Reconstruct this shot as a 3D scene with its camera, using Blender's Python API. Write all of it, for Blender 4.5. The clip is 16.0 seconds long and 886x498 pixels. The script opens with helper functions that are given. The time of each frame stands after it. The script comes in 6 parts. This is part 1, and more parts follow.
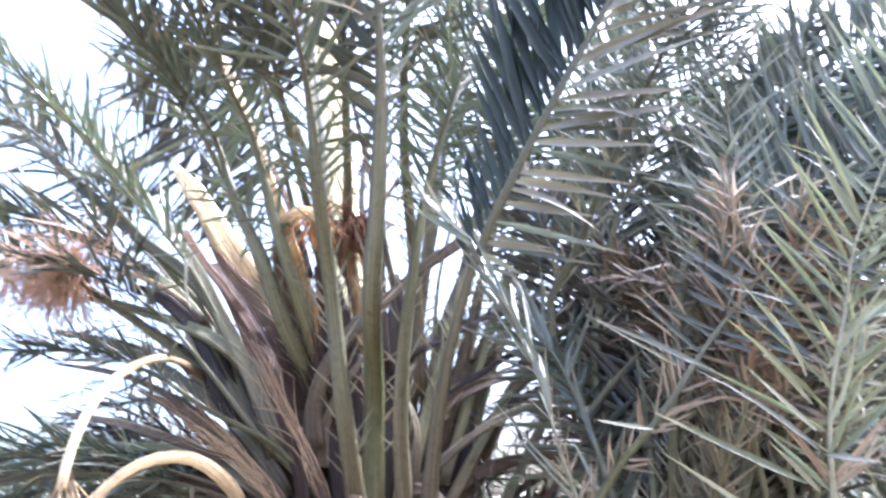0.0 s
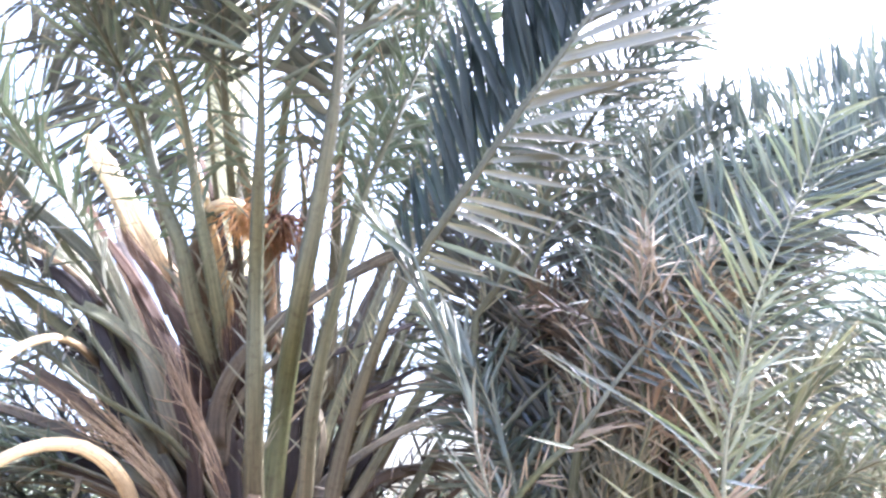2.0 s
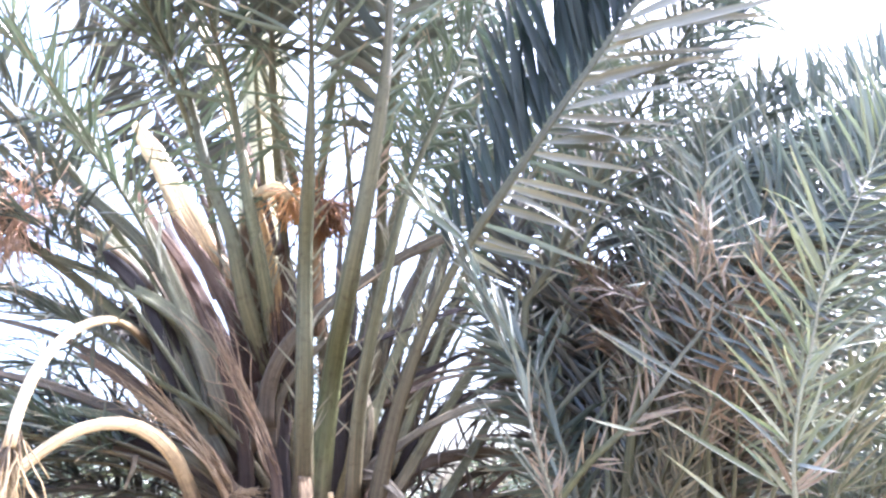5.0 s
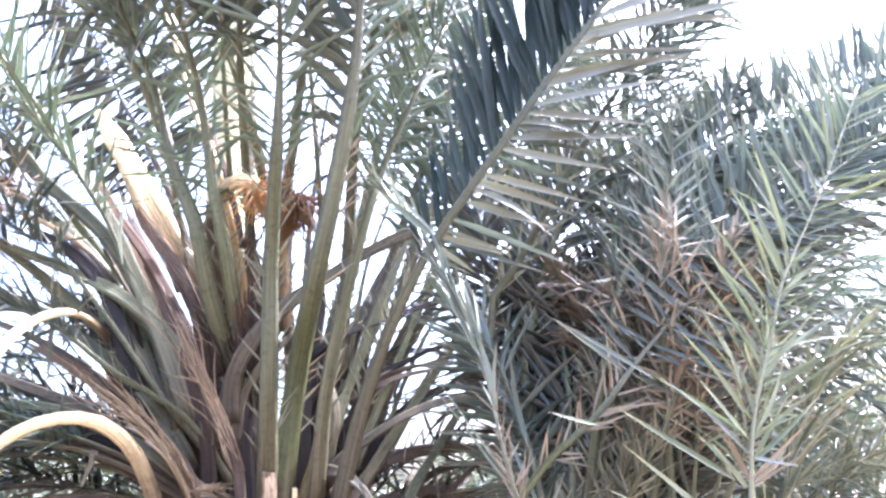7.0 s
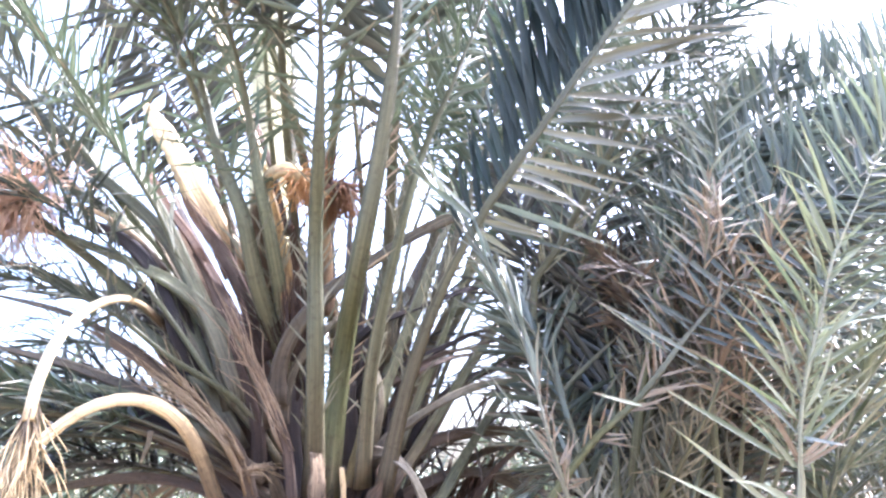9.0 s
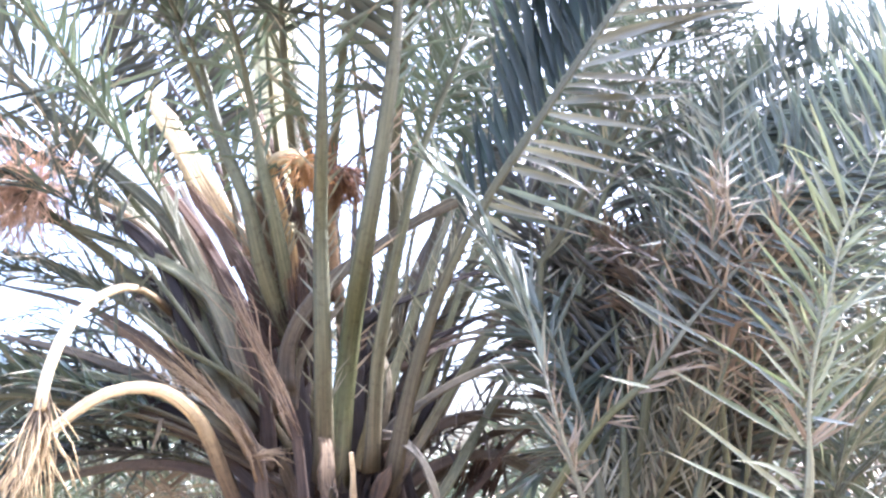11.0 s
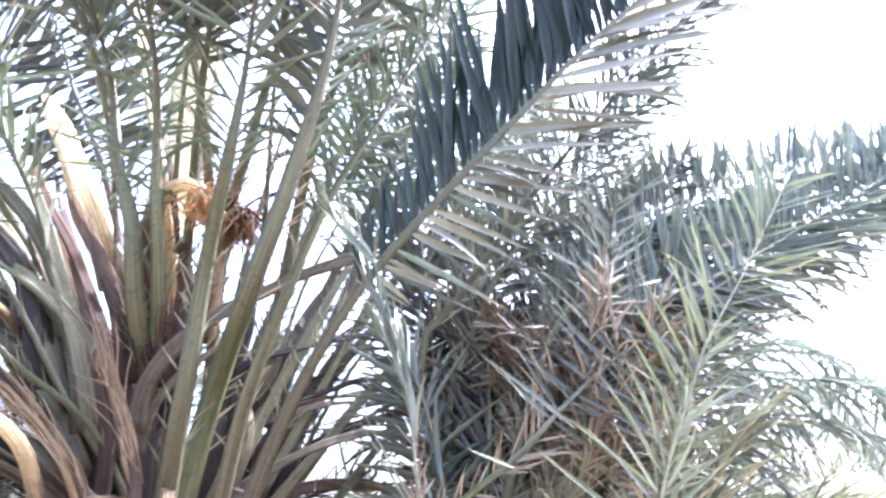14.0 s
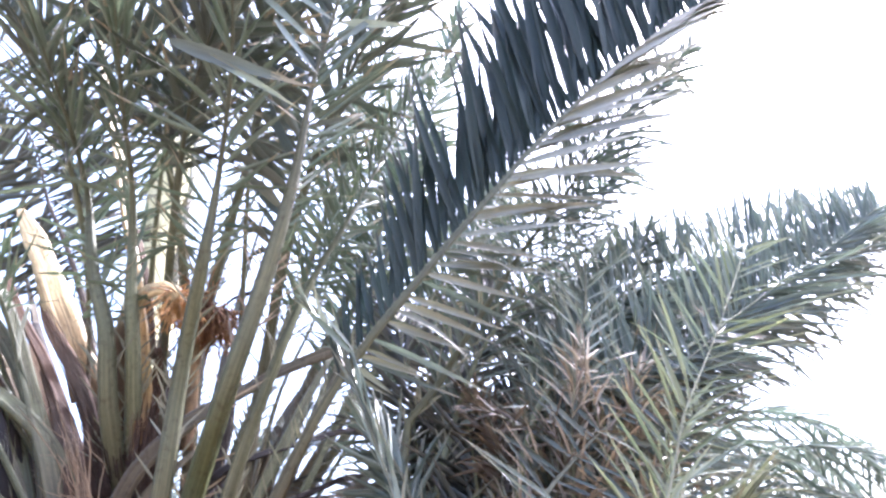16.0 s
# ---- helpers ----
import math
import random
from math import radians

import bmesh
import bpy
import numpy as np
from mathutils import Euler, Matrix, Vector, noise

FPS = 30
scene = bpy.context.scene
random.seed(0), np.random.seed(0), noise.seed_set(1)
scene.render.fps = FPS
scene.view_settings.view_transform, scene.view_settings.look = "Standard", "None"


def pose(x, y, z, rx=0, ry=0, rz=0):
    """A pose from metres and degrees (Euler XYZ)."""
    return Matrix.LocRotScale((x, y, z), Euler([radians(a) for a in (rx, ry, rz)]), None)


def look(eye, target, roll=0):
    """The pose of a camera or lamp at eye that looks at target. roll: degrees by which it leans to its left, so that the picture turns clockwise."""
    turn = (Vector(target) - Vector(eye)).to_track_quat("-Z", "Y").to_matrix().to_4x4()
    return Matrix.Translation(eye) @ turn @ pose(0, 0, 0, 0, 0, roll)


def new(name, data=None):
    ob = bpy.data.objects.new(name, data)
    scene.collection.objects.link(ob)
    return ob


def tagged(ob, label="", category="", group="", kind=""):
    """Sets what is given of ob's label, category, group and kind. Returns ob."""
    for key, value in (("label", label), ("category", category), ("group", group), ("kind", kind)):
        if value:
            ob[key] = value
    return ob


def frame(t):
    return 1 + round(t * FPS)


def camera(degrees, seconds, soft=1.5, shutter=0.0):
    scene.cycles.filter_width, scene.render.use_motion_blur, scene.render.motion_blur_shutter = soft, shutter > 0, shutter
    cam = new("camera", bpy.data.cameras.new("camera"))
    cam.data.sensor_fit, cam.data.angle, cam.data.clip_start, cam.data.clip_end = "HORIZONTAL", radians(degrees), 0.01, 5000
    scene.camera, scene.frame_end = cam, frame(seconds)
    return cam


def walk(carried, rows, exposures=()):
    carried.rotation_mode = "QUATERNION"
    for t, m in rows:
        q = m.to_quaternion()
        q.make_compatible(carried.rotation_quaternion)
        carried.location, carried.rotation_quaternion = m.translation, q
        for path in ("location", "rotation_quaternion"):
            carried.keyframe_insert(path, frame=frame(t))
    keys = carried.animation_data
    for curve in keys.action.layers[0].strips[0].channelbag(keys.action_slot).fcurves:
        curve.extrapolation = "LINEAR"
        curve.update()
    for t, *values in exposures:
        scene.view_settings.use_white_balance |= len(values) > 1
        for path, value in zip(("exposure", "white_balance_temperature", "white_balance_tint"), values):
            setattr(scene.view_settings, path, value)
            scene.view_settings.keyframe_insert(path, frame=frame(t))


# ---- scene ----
cam = camera(68.5, 16.0, soft=2.5, shutter=0.5)
# seconds, eye, target, roll
PATH = [
    (0, (0.339, 0.961, 1.612), (0.194, 2.779, 2.433), -9.15),
    (0.5, (0.248, 0.967, 1.602), (0.291, 2.827, 2.335), -9.07),
    (1, (0.154, 0.903, 1.607), (0.321, 2.762, 2.324), -8.45),
    (1.5, (0.073, 0.875, 1.572), (0.254, 2.703, 2.365), -7.33),
    (2, (0.099, 0.850, 1.623), (0.337, 2.669, 2.421), -6.89),
    (2.5, (0.086, 0.845, 1.626), (0.402, 2.661, 2.403), -5.31),
    (3, (0.010, 0.809, 1.653), (0.333, 2.607, 2.466), -3.79),
    (3.5, (-0.014, 0.826, 1.650), (0.131, 2.657, 2.439), -2.31),
    (6, (0.029, 0.898, 1.583), (0.239, 2.728, 2.363), -7.82),
    (6.5, (0.034, 0.893, 1.596), (0.310, 2.717, 2.370), -6.72),
    (7, (0.024, 0.896, 1.595), (0.261, 2.726, 2.365), -6.12),
    (7.5, (0.014, 0.893, 1.588), (0.198, 2.737, 2.340), -6.00),
    (8, (0.008, 0.886, 1.584), (0.150, 2.738, 2.327), -5.28),
    (8.5, (0.007, 0.884, 1.580), (0.146, 2.733, 2.329), -5.30),
    (9, (0.008, 0.881, 1.574), (0.127, 2.731, 2.320), -5.44),
    (11.5, (0.008, 0.890, 1.582), (0.104, 2.763, 2.278), -6.26),
    (12, (0.005, 0.898, 1.576), (0.109, 2.770, 2.272), -6.84),
    (12.5, (0.011, 0.909, 1.570), (0.142, 2.781, 2.262), -6.97),
    (13, (0.008, 0.914, 1.561), (0.235, 2.759, 2.295), -4.94),
    (13.5, (0.021, 0.923, 1.543), (0.356, 2.714, 2.367), -3.08),
    (14, (0.019, 0.912, 1.540), (0.433, 2.654, 2.431), -1.22),
    (14.5, (0.030, 0.921, 1.520), (0.581, 2.609, 2.440), -1.28),
    (15, (0.052, 0.914, 1.509), (0.606, 2.556, 2.508), -0.62),
    (15.5, (0.039, 0.886, 1.473), (0.544, 2.476, 2.574), -3.55),
    (16, (0.032, 0.885, 1.492), (0.488, 2.469, 2.625), -6.13),
]
EXPOSURES = [(0.0, 3.02, 5250, 22), (1.0, 3.41, 5250, 22), (3.0, 3.39, 5250, 22), (6.0, 3.36, 5250, 22), (8.0, 3.4, 5250, 22), (11.5, 3.37, 5250, 22), (14.0, 3.4, 5250, 22), (15.2, 3.14, 5250, 22), (16.0, 2.98, 5250, 22)]
walk(cam, [(t, look(eye, target, roll)) for t, eye, target, roll in PATH], EXPOSURES)

# ---- light ----
SUN_HIGH, SUN_ROUND = 58.0, 80.0
world = bpy.data.worlds.new("sky")
scene.world = world
world.use_nodes = True
wn = world.node_tree
sky = wn.nodes.new("ShaderNodeTexSky")
sky.sky_type, sky.sun_disc = "NISHITA", False
sky.sun_elevation, sky.sun_rotation = radians(SUN_HIGH), radians(SUN_ROUND)
sky.dust_density, sky.air_density, sky.ozone_density = 10.0, 1.5, 1.0
wn.links.new(sky.outputs["Color"], wn.nodes["Background"].inputs["Color"])
wn.nodes["Background"].inputs["Strength"].default_value = 0.145
sun_data = bpy.data.lights.new("sun", "SUN")
sun_data.energy, sun_data.angle, sun_data.color = 2.6, radians(4.0), (1.0, 0.94, 0.85)
sun = new("sun", sun_data)
sun_way = Vector((math.sin(radians(SUN_ROUND)) * math.cos(radians(SUN_HIGH)), math.cos(radians(SUN_ROUND)) * math.cos(radians(SUN_HIGH)), math.sin(radians(SUN_HIGH))))
sun.matrix_world = look(sun_way * 30, (0, 0, 0))


# ---- materials ----
def material(name):
    m = bpy.data.materials.new(name)
    m.use_nodes = True
    t = m.node_tree
    return m, t, t.nodes["Principled BSDF"], t.nodes["Material Output"]


def node(t, kind, **values):
    n = t.nodes.new(kind)
    for k, v in values.items():
        n.inputs[k].default_value = v
    return n


def ramp(t, source, stops):
    r = t.nodes.new("ShaderNodeValToRGB")
    e = r.color_ramp.elements
    while len(e) < len(stops):
        e.new(0.5)
    for i, (at, c) in enumerate(stops):
        e[i].position, e[i].color = at, (*c, 1)
    t.links.new(source, r.inputs["Fac"])
    return r.outputs["Color"]


def mixed(t, a, b, fac, kind="MIX"):
    m = t.nodes.new("ShaderNodeMix")
    m.data_type, m.blend_type = "RGBA", kind
    for k, v in (("Factor", fac), ("A", a), ("B", b)):
        s = [i for i in m.inputs if i.name == k and i.type == ("VALUE" if k == "Factor" else "RGBA")][0]
        if isinstance(v, (int, float)):
            s.default_value = v
        elif isinstance(v, tuple):
            s.default_value = (*v, 1)
        else:
            t.links.new(v, s)
    return [o for o in m.outputs if o.type == "RGBA"][0]


def leaf_material(name, greens, tip, through_colour, gloss=0.3, passing=0.18):
    """Leaf blade: colour varies from leaf to leaf, dries towards the tip, lets some light through."""
    m, t, p, out = material(name)
    geo, info = t.nodes.new("ShaderNodeNewGeometry"), t.nodes.new("ShaderNodeObjectInfo")
    add = t.nodes.new("ShaderNodeMath")
    add.operation = "ADD"
    t.links.new(geo.outputs["Random Per Island"], add.inputs[0])
    t.links.new(info.outputs["Random"], add.inputs[1])
    frac = t.nodes.new("ShaderNodeMath")
    frac.operation = "FRACT"
    t.links.new(add.outputs[0], frac.inputs[0])
    base = ramp(t, frac.outputs[0], [(i / (len(greens) - 1), g) for i, g in enumerate(greens)])
    uv = t.nodes.new("ShaderNodeUVMap")
    sep = t.nodes.new("ShaderNodeSeparateXYZ")
    t.links.new(uv.outputs[0], sep.inputs[0])
    n1 = node(t, "ShaderNodeTexNoise", Scale=9.0, Detail=4.0)
    co = t.nodes.new("ShaderNodeTexCoord")
    t.links.new(co.outputs["Object"], n1.inputs["Vector"])
    streak = node(t, "ShaderNodeTexNoise", Scale=1.0, Detail=2.0)
    mp = node(t, "ShaderNodeMapping", Scale=(26.0, 1.6, 1.0))
    t.links.new(uv.outputs[0], mp.inputs["Vector"])
    t.links.new(mp.outputs[0], streak.inputs["Vector"])
    far = t.nodes.new("ShaderNodeMath")
    far.operation = "MULTIPLY_ADD"
    t.links.new(n1.outputs["Fac"], far.inputs[0])
    far.inputs[1].default_value = 0.5
    t.links.new(sep.outputs["Y"], far.inputs[2])
    dry = ramp(t, far.outputs[0], [(0.0, (0, 0, 0)), (1.15, (0, 0, 0)), (1.42, (0.8, 0.8, 0.8))])
    c = mixed(t, base, tip, dry)
    c = mixed(t, c, ramp(t, streak.outputs["Fac"], [(0.3, (0.72, 0.72, 0.72)), (0.7, (1.25, 1.25, 1.2))]), 0.8, "MULTIPLY")
    t.links.new(c, p.inputs["Base Color"])
    p.inputs["Roughness"].default_value = gloss
    p.inputs["Specular IOR Level"].default_value = 0.6
    bump = node(t, "ShaderNodeBump", Strength=0.25, Distance=0.002)
    t.links.new(streak.outputs["Fac"], bump.inputs["Height"])
    t.links.new(bump.outputs[0], p.inputs["Normal"])
    trans = t.nodes.new("ShaderNodeBsdfTranslucent")
    t.links.new(mixed(t, c, through_colour, 0.6), trans.inputs["Color"])
    mix = t.nodes.new("ShaderNodeMixShader")
    mix.inputs[0].default_value = passing
    t.links.new(p.outputs[0], mix.inputs[1])
    t.links.new(trans.outputs[0], mix.inputs[2])
    t.links.new(mix.outputs[0], out.inputs["Surface"])
    return m


def stalk_material(name, along, gloss=0.5):
    """Leaf stalk: colours follow its length from the sheath to the tip; long fibres, blotches."""
    m, t, p, out = material(name)
    uv = t.nodes.new("ShaderNodeUVMap")
    sep = t.nodes.new("ShaderNodeSeparateXYZ")
    t.links.new(uv.outputs[0], sep.inputs[0])
    co = t.nodes.new("ShaderNodeTexCoord")
    info = t.nodes.new("ShaderNodeObjectInfo")
    blot = node(t, "ShaderNodeTexNoise", Scale=11.0, Detail=5.0, Roughness=0.6)
    t.links.new(co.outputs["Object"], blot.inputs["Vector"])
    mp = node(t, "ShaderNodeMapping", Scale=(14.0, 3.5, 1.0))
    t.links.new(uv.outputs[0], mp.inputs["Vector"])
    fibre = node(t, "ShaderNodeTexNoise", Scale=1.0, Detail=3.0)
    t.links.new(mp.outputs[0], fibre.inputs["Vector"])
    wob = t.nodes.new("ShaderNodeMath")
    wob.operation = "MULTIPLY_ADD"
    t.links.new(blot.outputs["Fac"], wob.inputs[0])
    wob.inputs[1].default_value = 0.16
    t.links.new(sep.outputs["Y"], wob.inputs[2])
    c = ramp(t, wob.outputs[0], along)
    c = mixed(t, c, ramp(t, fibre.outputs["Fac"], [(0.3, (0.55, 0.53, 0.51)), (0.7, (1.3, 1.3, 1.25))]), 0.75, "MULTIPLY")
    thin = node(t, "ShaderNodeMapping", Scale=(46.0, 7.0, 1.0))
    t.links.new(uv.outputs[0], thin.inputs["Vector"])
    thread = node(t, "ShaderNodeTexNoise", Scale=1.0, Detail=2.0)
    t.links.new(thin.outputs[0], thread.inputs["Vector"])
    c = mixed(t, c, ramp(t, thread.outputs["Fac"], [(0.36, (0.55, 0.52, 0.5)), (0.55, (1.0, 1.0, 1.0)), (0.7, (1.4, 1.38, 1.32))]), 0.7, "MULTIPLY")
    spot = node(t, "ShaderNodeTexNoise", Scale=38.0, Detail=4.0, Roughness=0.7)
    t.links.new(co.outputs["Object"], spot.inputs["Vector"])
    c = mixed(t, c, ramp(t, spot.outputs["Fac"], [(0.34, (0.5, 0.46, 0.42)), (0.46, (1.0, 1.0, 1.0)), (0.7, (1.12, 1.12, 1.1))]), 0.7, "MULTIPLY")
    c = mixed(t, c, ramp(t, info.outputs["Random"], [(0, (0.80, 0.74, 0.68)), (1, (1.26, 1.23, 1.08))]), 1.0, "MULTIPLY")
    t.links.new(c, p.inputs["Base Color"])
    p.inputs["Roughness"].default_value = gloss
    bump = node(t, "ShaderNodeBump", Strength=0.8, Distance=0.006)
    t.links.new(fibre.outputs["Fac"], bump.inputs["Height"])
    t.links.new(bump.outputs[0], p.inputs["Normal"])
    return m


def rough_material(name, stops, scale=6.0, rough=0.9, depth=0.01, stretch=(1, 1, 1)):
    m, t, p, out = material(name)
    co = t.nodes.new("ShaderNodeTexCoord")
    mp = node(t, "ShaderNodeMapping", Scale=stretch)
    t.links.new(co.outputs["Object"], mp.inputs["Vector"])
    a = node(t, "ShaderNodeTexNoise", Scale=scale, Detail=8.0, Roughness=0.65)
    b = node(t, "ShaderNodeTexNoise", Scale=scale * 9, Detail=3.0)
    for n in (a, b):
        t.links.new(mp.outputs[0], n.inputs["Vector"])
    c = ramp(t, a.outputs["Fac"], stops)
    c = mixed(t, c, ramp(t, b.outputs["Fac"], [(0.3, (0.7, 0.7, 0.7)), (0.7, (1.25, 1.25, 1.25))]), 0.7, "MULTIPLY")
    t.links.new(c, p.inputs["Base Color"])
    p.inputs["Roughness"].default_value = rough
    bump = node(t, "ShaderNodeBump", Strength=0.6, Distance=depth)
    t.links.new(b.outputs["Fac"], bump.inputs["Height"])
    t.links.new(bump.outputs[0], p.inputs["Normal"])
    return m


TIP = (0.27, 0.22, 0.14)
LEAF = {
    "green": leaf_material("palm_leaf_green", [(0.064, 0.095, 0.06), (0.104, 0.138, 0.092), (0.148, 0.178, 0.13), (0.081, 0.115, 0.073)], TIP, (0.12, 0.16, 0.08)),
    "blue": leaf_material("palm_leaf_glaucous", [(0.042, 0.06, 0.047), (0.072, 0.094, 0.075), (0.12, 0.142, 0.116), (0.056, 0.077, 0.06)], (0.17, 0.17, 0.13), (0.09, 0.14, 0.09), 0.38, 0.12),
    # Beige of the spines, and painted sunlight on the arching frond's lower leaflets.
    "beige_lit": leaf_material("palm_leaf_beige_lit", [(0.115, 0.115, 0.078), (0.165, 0.160, 0.110), (0.23, 0.222, 0.158), (0.135, 0.135, 0.092)], (0.24, 0.22, 0.15), (0.17, 0.18, 0.09), 0.4, 0.15),
    # Green darkened to paint shade on the arching frond's upper leaflets.
    "shaded": leaf_material("palm_leaf_shaded", [(0.010, 0.021, 0.019), (0.016, 0.030, 0.027), (0.030, 0.046, 0.042), (0.013, 0.025, 0.022)], (0.08, 0.08, 0.065), (0.03, 0.06, 0.045), 0.66, 0.10),
    # Dimmed green; carries the shade of overhead and inner fronds in its colour.
    "dusk": leaf_material("palm_leaf_dimmed", [(0.045, 0.058, 0.043), (0.072, 0.086, 0.066), (0.11, 0.122, 0.094), (0.056, 0.064, 0.052)], TIP, (0.07, 0.09, 0.05), 0.42, 0.12),
    # Greyed and lightened: haze and glare are mixed into this leaf colour.
    "haze": leaf_material("palm_leaf_hazed", [(0.085, 0.108, 0.094), (0.125, 0.150, 0.132), (0.19, 0.215, 0.19), (0.10, 0.125, 0.108)], (0.24, 0.23, 0.18), (0.12, 0.17, 0.11), 0.42, 0.2),
    "olive": leaf_material("palm_leaf_olive", [(0.094, 0.118, 0.073), (0.15, 0.175, 0.113), (0.21, 0.226, 0.16), (0.113, 0.136, 0.087)], TIP, (0.18, 0.20, 0.09)),
    # Yellow-green, paled to put sunlit highlights on single leaflets.
    "fresh": leaf_material("palm_leaf_fresh", [(0.19, 0.215, 0.145), (0.25, 0.27, 0.19), (0.34, 0.355, 0.27), (0.22, 0.24, 0.165)], (0.30, 0.29, 0.19), (0.28, 0.34, 0.14), 0.3, 0.28),
    "mild": leaf_material("palm_leaf_mild", [(0.10, 0.122, 0.075), (0.15, 0.172, 0.108), (0.22, 0.235, 0.165), (0.12, 0.14, 0.088)], (0.30, 0.29, 0.19), (0.20, 0.25, 0.10), 0.3, 0.25),
    "silver": leaf_material("palm_leaf_silver", [(0.13, 0.158, 0.13), (0.18, 0.208, 0.172), (0.245, 0.268, 0.225), (0.15, 0.176, 0.145)], (0.28, 0.27, 0.20), (0.16, 0.20, 0.12)),
    "dry": leaf_material("palm_leaf_dry", [(0.18, 0.135, 0.092), (0.27, 0.215, 0.15), (0.35, 0.29, 0.205), (0.14, 0.10, 0.07)], TIP, (0.26, 0.19, 0.11), 0.55, 0.15),
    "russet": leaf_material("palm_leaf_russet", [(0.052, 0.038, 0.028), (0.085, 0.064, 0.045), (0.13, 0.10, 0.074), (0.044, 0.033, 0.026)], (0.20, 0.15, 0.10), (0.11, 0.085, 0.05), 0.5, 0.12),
    # Dark leaves; the colour also carries silhouettes and inner shade.
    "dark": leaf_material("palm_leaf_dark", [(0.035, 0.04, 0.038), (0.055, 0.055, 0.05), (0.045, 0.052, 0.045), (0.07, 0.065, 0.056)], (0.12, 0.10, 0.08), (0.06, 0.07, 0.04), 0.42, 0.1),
}
